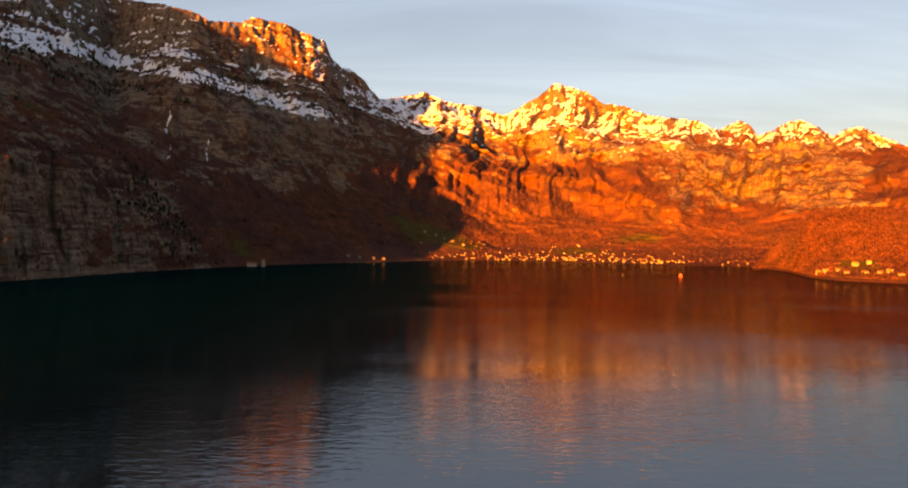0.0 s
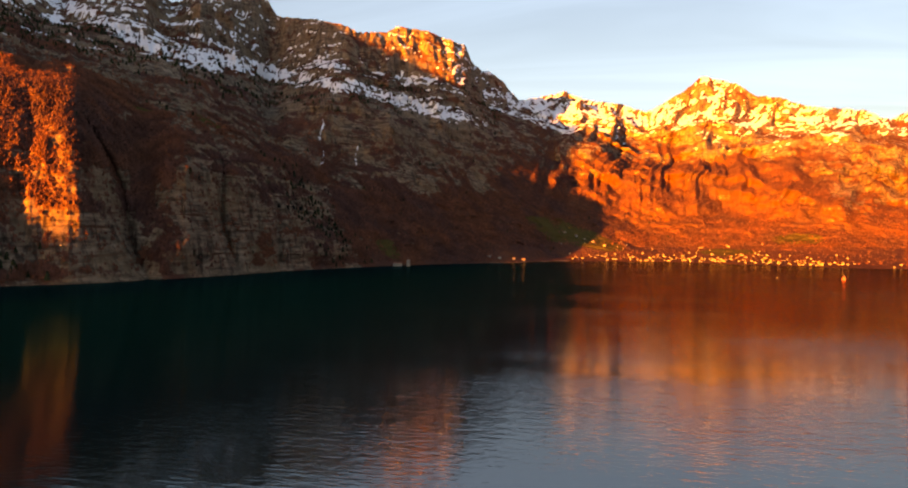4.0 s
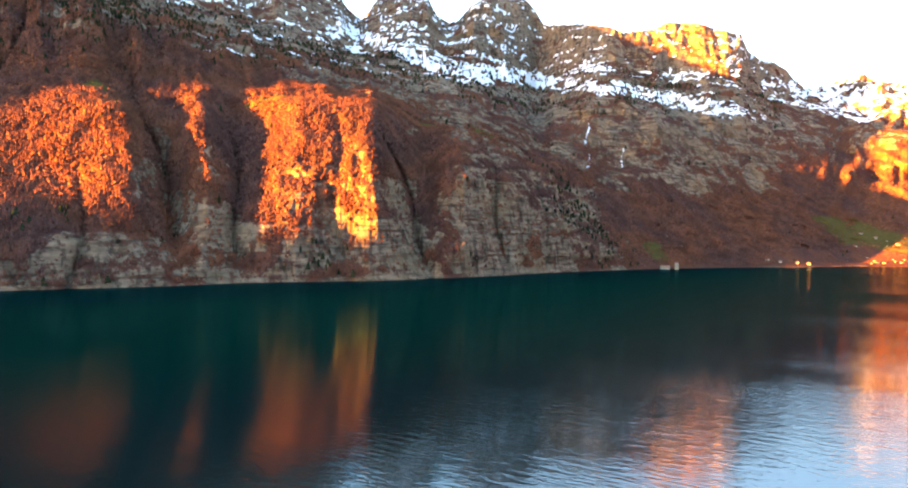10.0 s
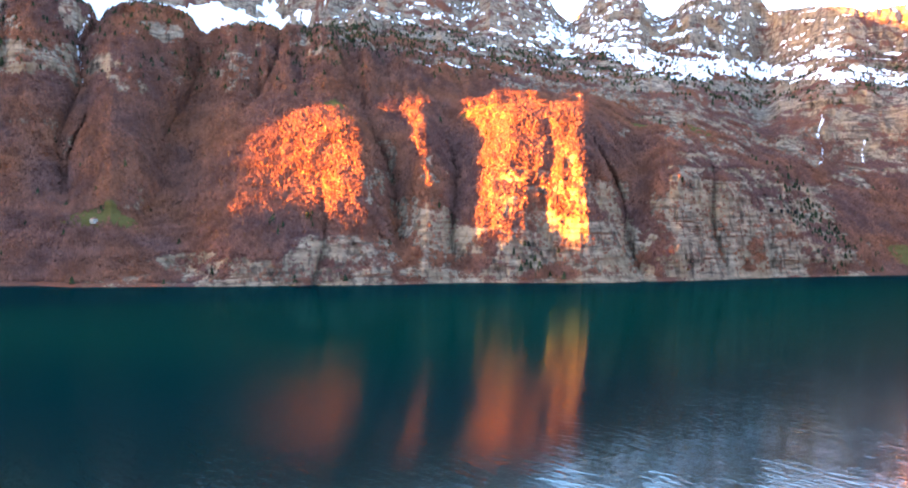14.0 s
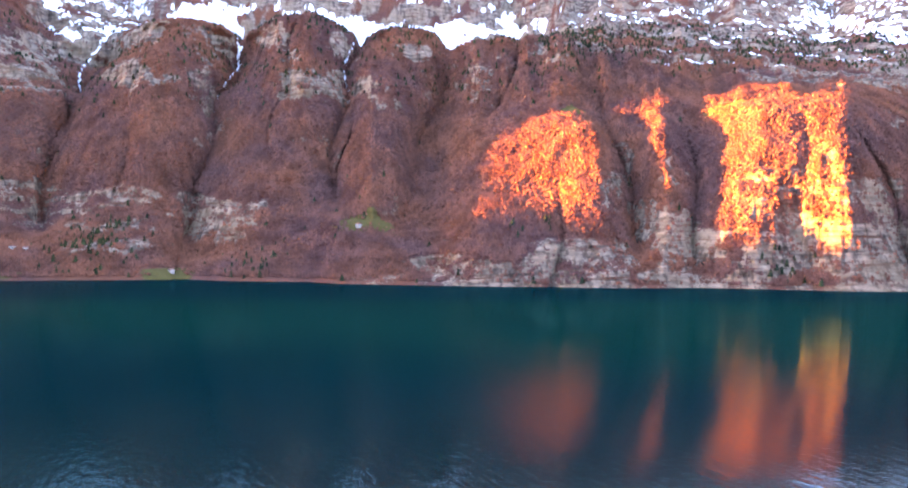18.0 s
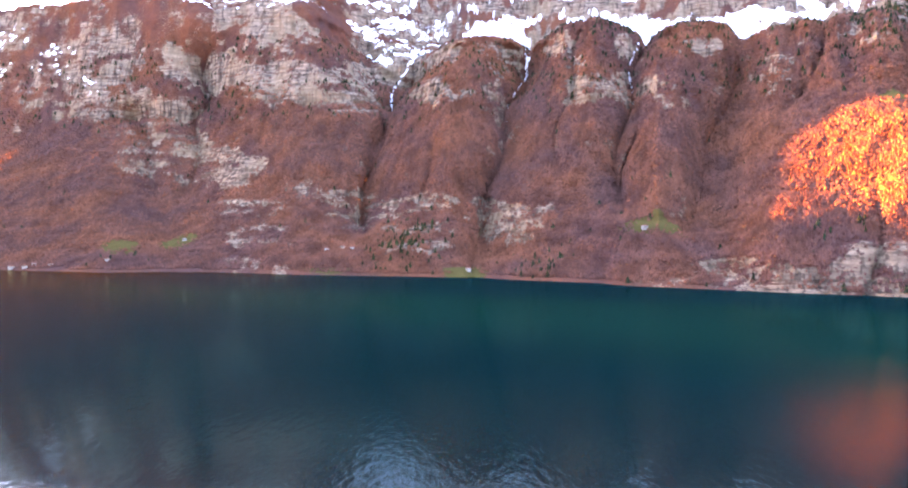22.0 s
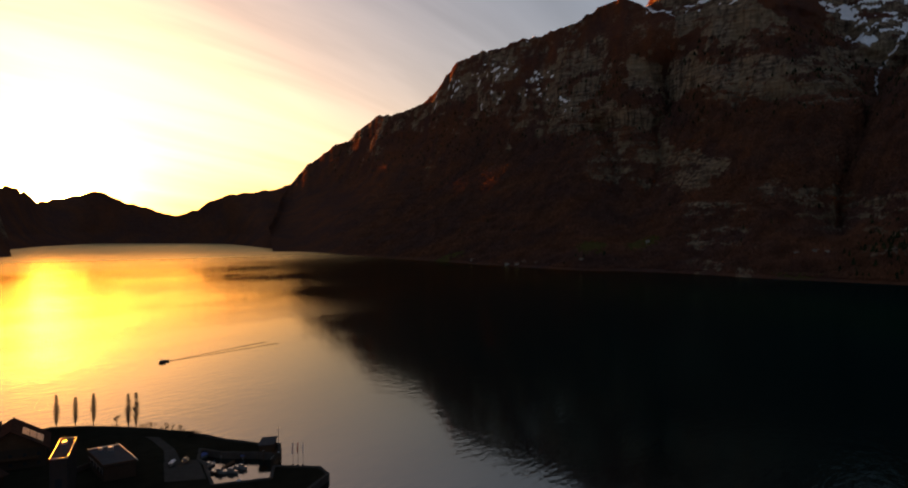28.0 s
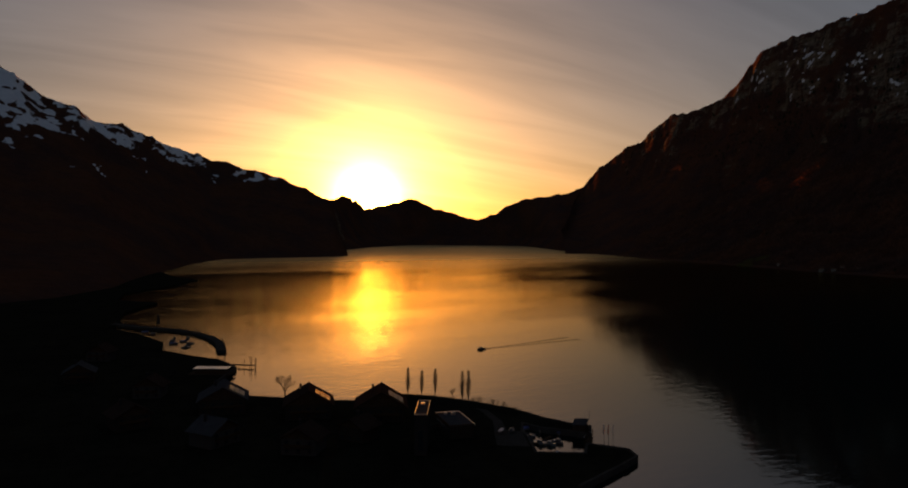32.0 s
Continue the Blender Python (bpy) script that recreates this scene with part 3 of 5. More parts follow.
CREST_WEST = [(103.0, 19.9), (110.6, 19.2), (115.5, 17.49), (116.8, 16.76), (118.1, 16.15), (120.6, 15.45), (122.6, 14.85), (124.5, 14.4), (126.4, 13.6), (127.5, 12.2), (128.5, 10.9), (129.6, 9.98),
              (131.4, 9.43), (132.6, 9.21), (133.8, 8.28), (134.6, 7.4), (135.9, 6.99), (136.8, 6.2), (137.6, 5.5), (138.2, 4.9), (138.7, 4.2), (139.4, 3.5), (140.3, 1.8), (141.1, 0.4)]


def loft(place, step, rows, top_soft):
    """The slope through all sections of a place: arrays of direction, distance and height."""
    place = sorted(place, key=lambda s: s[0])
    az_at = np.array([s[0] for s in place])
    layers = np.array([s[1] for s in place], float)
    az = np.arange(az_at[0], az_at[-1] + step / 2, step)
    fine = np.stack([np.stack([np.interp(az, az_at, layers[:, k, c]) for k in range(layers.shape[1])], 1) for c in (0, 1)], 2)
    fine = blur(fine, top_soft / step, 0)
    at = np.concatenate([k + np.arange(n) / n for k, n in enumerate(rows)] + [[len(rows)]])
    k = np.minimum(at.astype(int), len(rows) - 1)
    f = (at - k)[None, :, None]
    grid = fine[:, k] * (1 - f) + fine[:, k + 1] * f
    grid = blur(grid, 1.5, 1)
    return np.repeat(az[:, None], grid.shape[1], 1), grid[:, :, 0], grid[:, :, 1], at


def ground_mesh(name, az, r, z, cover, mat):
    a = np.radians(az)
    x, y = CENTRE[0] - np.sin(a) * r, CENTRE[1] + np.cos(a) * r
    n, m = r.shape
    co = np.stack([x, y, z], -1).reshape(-1, 3).astype(np.float32)
    i = (np.arange(n - 1)[:, None] * m + np.arange(m - 1)[None, :]).ravel()
    quads = np.stack([i, i + m, i + m + 1, i + 1], 1)[:, ::-1].astype(np.int32)
    me = mesh_from(name, co, quads)
    attr = me.color_attributes.new("cover", "FLOAT_COLOR", "POINT")
    rgba = np.ones((n * m, 4), np.float32)
    rgba[:, :3] = cover.reshape(-1, 3)
    attr.data.foreach_set("color", rgba.ravel())
    me.materials.append(mat)
    me.polygons.foreach_set("use_smooth", np.ones(len(quads), bool))
    return new(name, me)


def mesh_from(name, co, faces):
    """A mesh from arrays: vertices (n, 3) and faces (m, 3 or 4)."""
    me = bpy.data.meshes.new(name)
    k = faces.shape[1]
    me.vertices.add(len(co))
    me.vertices.foreach_set("co", np.asarray(co, np.float32).ravel())
    me.loops.add(len(faces) * k)
    me.loops.foreach_set("vertex_index", faces.astype(np.int32).ravel())
    me.polygons.add(len(faces))
    me.polygons.foreach_set("loop_start", (np.arange(len(faces)) * k).astype(np.int32))
    me.update(calc_edges=True)
    return me


def slope_of(az, r, z):
    a = np.radians(az)
    p = np.stack([CENTRE[0] - np.sin(a) * r, CENTRE[1] + np.cos(a) * r, z], -1)
    n = np.cross(np.gradient(p, axis=0), np.gradient(p, axis=1))
    n /= np.linalg.norm(n, axis=-1, keepdims=True) + 1e-9
    return p, np.abs(n[..., 2]), n


def roughen(az, r, z, strength=1.0, strata=1.0):
    """Ribs, ledges and broken rock on the smooth slope."""
    a = np.radians(az)
    x, y = CENTRE[0] - np.sin(a) * r, CENTRE[1] + np.cos(a) * r
    up = smooth(z, 2, 45)
    strength = strength * np.interp(az, [-5, 6, 98, 110, 122, 130], [0.75, 1.0, 1.0, 0.5, 0.5, 0.28])
    far = np.clip(r / 1500, 0.7, 2.2)
    run = np.clip(np.gradient(r, axis=1) / np.maximum(np.gradient(z, axis=1), 0.05), 0.15, 3.0)
    run = blur(run, 2.0, 1)
    # great steps high up, ledges everywhere, each as deep as the slope allows
    shift = 45 * fbm(x, y, z * 0, 420, 3, 41)
    for period, share, seed in ((125.0, 0.85 * smooth(z, 330, 520), 43), (31.0, 0.65, 45), (13.0, 0.35, 47)):
        patch = smooth(fbm(x, y, z * 0.5, 230, 2, seed), -0.35, 0.35) * np.interp(az, [-6, 8, 35, 40, 58, 66], [0.0, 1.0, 1.0, 0.35, 0.35, 1.0])
        r = r + strata * up * share * patch * run * period / 6.283 * np.sin(6.283 * (z + shift) / period)
    r = r + up * strength * far * (24 * fbm(x, y, z * 0.35, 190, 3, 11) - 15 * fbm(x, y, z * 0.22, 75, 4, 21, True) - 5 * fbm(x, y, z * 0.35, 24, 3, 31, True))
    z = z + up * strength * far * 4 * fbm(x, y, z, 45, 4, 61)
    return r, z


# north shore: the great massif from the narrows to the valley's end
az, r, z, at = loft(NORTH, 0.11, (16, 30, 34, 32, 34, 30, 28), 0.45)
for top, bottom, z_top, z_low, width, depth in RAVINES:
    f = np.clip((z - z_low) / (z_top - z_low), -0.2, 1.3)
    line = bottom + (top - bottom) * f
    inside = smooth(z, z_low - 40, z_low + 30) * (1 - smooth(z, z_top, z_top + 120))
    line = line + 0.35 * np.sin(z / 37.0 + top)
    cut = np.exp(-np.abs((az - line) / ((1.25 if width > 0.8 else 0.7) * width)) ** 0.95)
    r = r + 1.75 * depth * inside * cut
    z = z - 0.9 * depth * cut * smooth(z, 380, 520) * (z_top > 400)
r, z = roughen(az, r, z)
# upright ribs and chimneys in the bare walls
wall_high = smooth(z, 300, 430) * smooth(az, 8, 13) * (1 - smooth(az, 62, 70))
wall_low = (1 - smooth(z, 170, 260)) * smooth(z, 3, 25) * smooth(az, 19, 23) * (1 - smooth(az, 54, 58))
r = r - wall_high * 55 * fbm(az * 30.0, 0 * az, z * 0.10, 60, 4, 77, True) - wall_low * 7 * fbm(az * 42.0, 0 * az, z * 0.16, 40, 4, 79, True)
domes = smooth(az, 70, 74) * smooth(z, 30, 120)
r = r - smooth(az, 103, 107) * smooth(z, 30, 120) * 32 * fbm(az * 25.0, 0 * az, z * 0.09, 110, 3, 76, True)
r = r - domes * 14 * fbm(az * 25.0, 0 * az, z * 0.08, 60, 3, 78, True)
xx, yy = -np.sin(np.radians(az)) * r, np.cos(np.radians(az)) * r
# spurs and hollows of the eastern range
r = r - (1 - smooth(az, 0, 10)) * smooth(z, 40, 240) * (230 * fbm(xx + 0.5 * z, yy, z * 0.5, 620, 3, 73, True) + 55 * fbm(xx - 0.7 * z, yy * 0.6, z * 0.6, 170, 4, 75, True))
gully = fbm(az * 55.0 + 0.22 * z + 70 * fbm(xx, yy, z * 0, 420, 3, 83), 0 * az, z * 0.10, 85, 4, 85, True)
east = (1 - smooth(az, 2, 9)) * smooth(z, 90, 330)
r = r - east * 95 * gully
z = z + east * 16 * gully
crag = smooth(az, 112, 116) * smooth(at, 3.3, 5.0)[None, :]
z = z + crag * (24 * fbm(xx, yy, z * 0, 110, 4, 72, True) - 4)
crest = smooth(at, 5.5, 7.0)[None, :] * smooth(r, 2400, 3200)
xx, yy = -np.sin(np.radians(az)) * r, np.cos(np.radians(az)) * r
z = z + crest * (35 * fbm(xx, yy, z * 0, 240, 4, 71, True) - 5)
# crest bent to fit the viewed skyline of towers, notches and shoulders
crest_line = np.array(CREST_EAST + CREST_HIGH + CREST_WEST)
summit = np.interp(az, [111, 114.7], [7.0, 5.0])
lift_to = np.interp(az[:, 0], crest_line[:, 0], crest_line[:, 1]) + 0.10 * fbm(az[:, 0] * 30, 0 * az[:, 0], 0 * az[:, 0], 14, 3, 74, True) + 0.22 * smooth(az[:, 0], 111, 116) * (fbm(az[:, 0] * 30, 0 * az[:, 0], 0 * az[:, 0], 30, 4, 86, True) - 0.2)
upper = at[None, :] > summit - 1.6
stands = np.max(np.where(upper, (z - 75) / r, -1), axis=1)
z = z + smooth(at[None, :] + 0 * az, summit - 1.6, summit) * r * (np.tan(np.radians(lift_to)) - stands)[:, None] * (az > -32)
r[:, 0] -= 14
z[:, 0] = -6
pos, flat, nrm = slope_of(az, r, z)
n_big, n_mid = fbm(pos[..., 0], pos[..., 1], pos[..., 2], 120, 4, 81), fbm(pos[..., 0], pos[..., 1], pos[..., 2] * 1.6, 30, 3, 91)
angle = np.degrees(np.arctan2(z - 75, r))
band = np.zeros_like(z)
for c0, c1, e0, e1, share in CLIFFS_SPURS + CLIFFS_DOMES + CLIFFS_LEDGES + CLIFFS_BACK:
    wob, wob_a = (1.4 + 0.8 * smooth(az, 98, 108)) * n_big + 0.9 * n_mid, 2.2 * n_mid + 3.2 * n_big
    inside = smooth(angle + wob, e0 - 0.35, e0 + 0.35) * (1 - smooth(angle + wob, e1 - 0.35, e1 + 0.35)) * smooth(az + wob_a, c0 - 0.7, c0 + 0.7) * (1 - smooth(az + wob_a, c1 - 0.7, c1 + 0.7))
    band = np.maximum(band, inside * share)
bare = np.interp(az, [3, 8, 12, 20, 33, 40, 48, 56], [7.0, 5.2, 4.2, 5.2, 7.2, 10.3, 12.6, 14.0])
band = np.maximum(band, 0.8 * smooth(angle + 1.6 * n_big + 0.9 * n_mid, bare - 0.3, bare + 0.5) * smooth(az, 3, 7) * (1 - smooth(az, 54, 60)))
behind = smooth(r, 1950, 2150) * smooth(az, 58, 62) * (1 - smooth(az, 97, 101))
band = np.maximum(band, 0.85 * behind)
steep = smooth(-flat + 0.10 * n_mid, -0.62, -0.36)
strips = fbm(pos[..., 0] * 0.3, pos[..., 1] * 0.3, pos[..., 2] * 2.0, 30, 3, 99)
rock = band * (0.64 + 0.5 * steep + 0.75 * n_mid + 0.5 * n_big + 0.8 * strips) + (1 - band) * smooth(steep + 0.5 * n_big + 0.3 * n_mid, 0.8, 1.35) * 0.6
line = np.interp(az, [-60, 0, 8, 20, 45, 60, 75, 97, 112, 125, 138], [600, 610, 650, 690, 740, 800, 760, 690, 760, 860, 950])
n_small = fbm(pos[..., 0], pos[..., 1], pos[..., 2] * 2.5, 14, 2, 95)
tiers = np.interp(az, [5, 15, 60, 75], [0.64, 0.74, 0.77, 0.68]) + 0.10 * smooth(angle, 14.3, 15.2) * smooth(az, 6, 9) * (1 - smooth(az, 58, 64))
snow = smooth(z + 200 * n_big + 140 * n_mid, line - 40, line + 80) * smooth(flat + 0.30 * n_mid + 0.24 * n_small + 0.10 * n_big - 0.20 * east * gully + 0.05 * east, tiers, tiers + 0.12)
flecks = smooth(n_mid + 0.7 * n_small + 0.8 * n_big, 0.42, 0.66) * smooth(az, 116, 119) * (1 - smooth(az, 128, 131)) * smooth(angle + 1.5 * n_big, 9.3, 10.2) * (1 - smooth(angle, 13, 14.5))
snow = np.maximum(snow, behind * smooth(r + 150 * n_big, 2200, 2380) * (1 - smooth(angle + 1.5 * n_big, 16.8, 17.6)) * smooth(n_big, -0.04, 0.12) * (1 - 0.6 * smooth(az, 90, 93)))
snow = np.maximum(snow * (1 - smooth(az, 130, 134)), flecks)
shelf = np.interp(az, [6, 9, 15.7, 20.2, 25.7, 33.8, 38, 44], [8.0, 8.7, 10.5, 11.3, 12.2, 12.9, 14.4, 16.5])
ledge = (1 - smooth(np.abs(angle - shelf + 0.6 * n_big + 0.5 * n_mid), 0.25, 0.62 + 0.3 * smooth(az, 22, 30))) * smooth(az, 7, 12) * (1 - smooth(az, 40, 46))
# thin snow on the ledges between the walls of the towers, and in the couloirs between the domes
layer = np.abs(((z + 60 * n_big + 14 * n_mid) / 46.0) % 1.0 - 0.5)
snow = np.maximum(snow, (1 - smooth(layer, 0.05, 0.12)) * smooth(n_mid + 1.5 * n_big, 0.0, 0.25) * smooth(angle, 11.5, 13.5) * smooth(az, 7, 11) * (1 - smooth(az, 48, 56)))
for top, bottom, z_top, z_low, width, depth in RAVINES[:3]:
    line_az = bottom + (top - bottom) * (z - z_low) / (z_top - z_low) + 0.35 * np.sin(z / 37.0 + top)
    snow = np.maximum(snow, np.exp(-((az - line_az + 0.3 * n_mid) / (0.10 + 0.35 * smooth(z, z_top - 40, z_top + 90))) ** 4) * smooth(z + 80 * n_mid, z_top - 190, z_top - 120) * smooth(n_small + n_mid, -0.3, 0.0) * (1 - smooth(z, z_top + 60, z_top + 140)))
for side_az, low, high in ((22.5, 5.0, 9.0), (19.75, 5.0, 7.0)):
    bend = side_az + 0.14 * np.sin(angle * 2.3 + side_az) + 0.25 * n_mid
    snow = np.maximum(snow, 0.56 * np.exp(-((az - bend) / 0.12) ** 2) * smooth(angle, low, low + 0.2) * (1 - smooth(angle, high - 0.3, high)))
snow = np.maximum(snow, ledge * smooth(n_mid + n_small, -0.35, 0.05))
ribs = fbm(az * 18.0 + z * 0.10, 0 * az, z * 0.03 + n_big * 8, 26, 3, 97, True)
rock = np.maximum(rock, 0.36 * smooth(ribs + 0.8 * n_big, 0.25, 0.7) * smooth(az, 109, 113) * smooth(angle + 3 * n_big, 2.5, 7.0))
turf = np.zeros_like(z)
for ma, mw, mr, md, mz in MEADOWS:
    turf = np.maximum(turf, np.exp(-(((az - ma) / mw) ** 2 + ((r - mr) / md) ** 2) ** 2) * (z < mz))
rock = np.clip(rock * (1 - turf), 0, 1)
rock = np.maximum(rock, 0.6 * (z < 1.5) * (az > 3))
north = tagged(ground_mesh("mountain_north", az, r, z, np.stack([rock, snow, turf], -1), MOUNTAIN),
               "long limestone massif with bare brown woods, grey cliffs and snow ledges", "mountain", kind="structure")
north_pos, north_rock, north_snow, north_turf, north_r, north_az, north_n = pos, rock, snow, turf, r, az, nrm

for name, place, label in (("mountain_west", WEST, "dark wooded hills closing the far end of the lake"),
                           ("mountain_south", SOUTH, "dark wooded mountain side with snow on its upper slope"),
                           ("hill_east", HILL, "wooded hill above a small shore settlement")):
    az, r, z, at = loft(place, 0.1 if place is HILL else 0.2, (14, 20, 24) if place is WEST else (14, 24, 26, 26), 0.3)
    r, z = roughen(az, r, z, 1.0 if place is SOUTH else 0.6, 0.4)
    a = np.radians(az)
    z = z + (0 if place is HILL else 1) * smooth(at, 1.4, at[-1])[None, :] * (26 * fbm(-np.sin(a) * r, np.cos(a) * r, 0 * z, 150, 4, 87, True) - 8)
    if place is WEST:
        r = np.minimum(r, 4890)
    r[:, 0] -= 14
    z[:, 0] = -6
    pos, flat, nrm = slope_of(az, r, z)
    n_big = fbm(pos[..., 0], pos[..., 1], pos[..., 2], 120, 4, 81)
    rock = smooth(-flat + 0.2 * n_big, -0.6, -0.35)
    n_mid = fbm(pos[..., 0], pos[..., 1], pos[..., 2] * 1.6, 30, 3, 91)
    snow = smooth(z + 220 * n_big + 140 * n_mid, 330, 450) * smooth(flat + 0.3 * n_mid, 0.55, 0.8)
    turf = 0 * z
    snow = snow * (place is SOUTH)
    rock = rock * (0.25 if place is WEST else 0.6)
    if place is HILL:
        turf = np.exp(-((az + 27.5) / 1.6) ** 4 - ((z - 26) / 10) ** 4)
        rock = rock * 0.3
        hill_pos, hill_turf, hill_az = pos, turf, az
        snow = 0 * z
    tagged(ground_mesh(name, az, r, z, np.stack([rock, snow, turf], -1), MOUNTAIN), label, "mountain", kind="structure")

# the lake, one sheet to the mountains all round
n = 96
ang = np.arange(n) * 2 * np.pi / n
ring = np.concatenate([np.stack([np.sin(ang) * q, np.cos(ang) * q, 0 * ang], 1) for q in (0.5, 300, 1200, 4950)])
ring[:, 0] += CENTRE[0]
ring[:, 1] += CENTRE[1]
quads = np.concatenate([np.stack([k * n + np.arange(n), k * n + (np.arange(n) + 1) % n, (k + 1) * n + (np.arange(n) + 1) % n, (k + 1) * n + np.arange(n)], 1) for k in range(3)])
me = mesh_from("lake", ring, quads[:, ::-1])
me.materials.append(WATER)
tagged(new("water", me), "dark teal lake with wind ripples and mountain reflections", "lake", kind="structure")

# ---- woods ----
def wood_material(name, dark, light):
    m, nt, b = material(name)
    geo = nt.nodes.new("ShaderNodeNewGeometry")
    col = ramp(nt, geo.outputs["Random Per Island"], (0.0, dark), (0.55, tuple((a + c) / 2 for a, c in zip(dark, light))), (1.0, light))
    n = noise_tex(nt, geo.outputs["Position"], 0.9, 4, 0.7)
    col = mix(nt, 0.25, col, ramp(nt, n, (0.3, tuple(c * 0.6 for c in dark)), (0.7, light)))
    stand = noise_tex(nt, geo.outputs["Position"], 0.007, 3, 0.6)
    gully = noise_tex(nt, geo.outputs["Position"], 0.03, 4, 0.6, (1.0, 1.0, 0.3))
    col = mix(nt, 1.0, col, ramp(nt, stand, (0.36, (0.80, 0.86, 1.0)), (0.62, (1.22, 1.06, 0.86))), "MULTIPLY")
    col = mix(nt, 1.0, col, ramp(nt, gully, (0.34, (0.66, 0.66, 0.68)), (0.62, (1.2, 1.2, 1.18))), "MULTIPLY")
    nt.links.new(col, b.inputs["Base Color"])
    b.inputs["Roughness"].default_value = 0.95
    b.inputs["Specular IOR Level"].default_value = 0.0
    return m


BARE = wood_material("bare_twigs", (0.082, 0.038, 0.026), (0.130, 0.060, 0.040))
CONIFER = wood_material("conifer_needles", (0.010, 0.014, 0.008), (0.030, 0.036, 0.018))


def solid(kind):
    """Vertices and triangles of one far tree, a metre high, standing at its base."""
    if kind == "round":
        v, f = [], []
        for k, (x, y, top, q) in enumerate(((0.0, 0.0, 1.0, 0.17), (0.20, 0.09, 0.80, 0.15), (-0.14, 0.18, 0.88, 0.15))):
            v += [(x + q * math.cos(k + j * 2.094), y + q * math.sin(k + j * 2.094), 0.16 + 0.05 * j) for j in range(3)] + [(x * 1.5, y * 1.5, top)]
            f += [(4 * k, 4 * k + 1, 4 * k + 3), (4 * k + 1, 4 * k + 2, 4 * k + 3), (4 * k + 2, 4 * k, 4 * k + 3)]
        return np.array(v, float), np.array(f)
    rings = [(0.26, 0.05), (0.13, 0.42), (0.19, 0.38), (0.07, 0.74), (0.11, 0.70)]
    v = [(math.cos(k * math.tau / 5 + j) * q, math.sin(k * math.tau / 5 + j) * q, h) for j, (q, h) in enumerate(rings) for k in range(5)] + [(0, 0, 1)]
    f = [(a * 5 + k, a * 5 + (k + 1) % 5, b * 5 + k) for a, b in ((0, 1), (2, 3)) for k in range(5)]
    f += [(a * 5 + (k + 1) % 5, b * 5 + (k + 1) % 5, b * 5 + k) for a, b in ((0, 1), (2, 3)) for k in range(5)]
    f += [(20 + k, 20 + (k + 1) % 5, 25) for k in range(5)]
    return np.array(v), np.array(f)


def woods(name, kind, spots, heights, mat, label, jitter):
    v, f = solid(kind)
    n, k = len(spots), len(v)
    turn = rng.uniform(0, 6.283, n)
    c, s = np.cos(turn)[:, None], np.sin(turn)[:, None]
    body = v[None] * (1 + jitter * rng.normal(size=(n, k, 1))) + jitter * 0.22 * rng.normal(size=(n, k, 3))
    wide = rng.uniform(0.9, 1.5, (n, 1))
    h = heights[:, None]
    co = np.stack([(body[:, :, 0] * c - body[:, :, 1] * s) * h * wide, (body[:, :, 0] * s + body[:, :, 1] * c) * h * wide, body[:, :, 2] * h], -1) + spots[:, None, :]
    faces = (f[None] + (np.arange(n) * k)[:, None, None]).reshape(-1, 3)
    me = mesh_from(name, co.reshape(-1, 3), faces)
    me.materials.append(mat)
    me.polygons.foreach_set("use_smooth", np.ones(len(faces), bool))
    return tagged(new(name, me), label, "trees", kind="stuff")


def scatter(weight, count, pos):
    """Random places on a ground grid, by a weight for each of its vertices."""
    p = np.clip(weight, 0, None).ravel()
    pick = rng.choice(p.size, count, p=p / p.sum())
    i, j = np.unravel_index(pick, weight.shape)
    i2, j2 = np.minimum(i + 1, weight.shape[0] - 1), np.minimum(j + 1, weight.shape[1] - 1)
    u, w = rng.uniform(0, 1, (2, count, 1))
    return pos[i, j] + (pos[i2, j] - pos[i, j]) * u + (pos[i, j2] - pos[i, j]) * w


side = np.linalg.norm(np.cross(np.gradient(north_pos, axis=0), np.gradient(north_pos, axis=1)), axis=-1)
zz = north_pos[..., 2]
near = (1200 / np.maximum(north_r, 1000)) ** 2
shown = (north_az > -28) * (1 - smooth(north_az, 130, 138)) * (1 - smooth(north_r, 2500, 3500)) * (zz > 4)
clump = smooth(fbm(north_pos[..., 0], north_pos[..., 1], zz, 60, 3, 101), -0.6, 0.3)
limit = np.interp(north_az, [3, 12, 20, 33, 40, 48, 60], [520, 330, 340, 390, 520, 590, 620])
treeline = 1 - smooth(zz, limit - 70, limit + 60)
weight = side * near * shown * treeline * (1 - north_turf) * (1 - 0.93 * smooth(north_rock, 0.25, 0.55)) * (1 - north_snow) * (0.25 + clump)
weight = weight * np.where((north_az < 9) & (zz < 45), 0.06, 1.0)
spots = scatter(weight, 190000, north_pos)
woods("bare_wood", "round", spots - (0, 0, 0.8), rng.uniform(4.5, 9.0, len(spots)), BARE, "dense bare brown deciduous wood on the steep slopes", 0.10)
dark = smooth(zz, 400, 520) * (1 - smooth(zz, 640, 800)) * 0.5 * ((north_az < 62) & (north_az > 8)) + (0.25 * smooth(zz, 330, 420) + 0.5 * smooth(zz, 500, 560) * (north_az < 84)) * (1 - smooth(zz, 600, 660)) * (north_az > 57)
dark = dark * (1 - 0.9 * smooth(north_rock, 0.5, 0.8)) * (1 - 0.8 * north_snow) + 0.006 * treeline
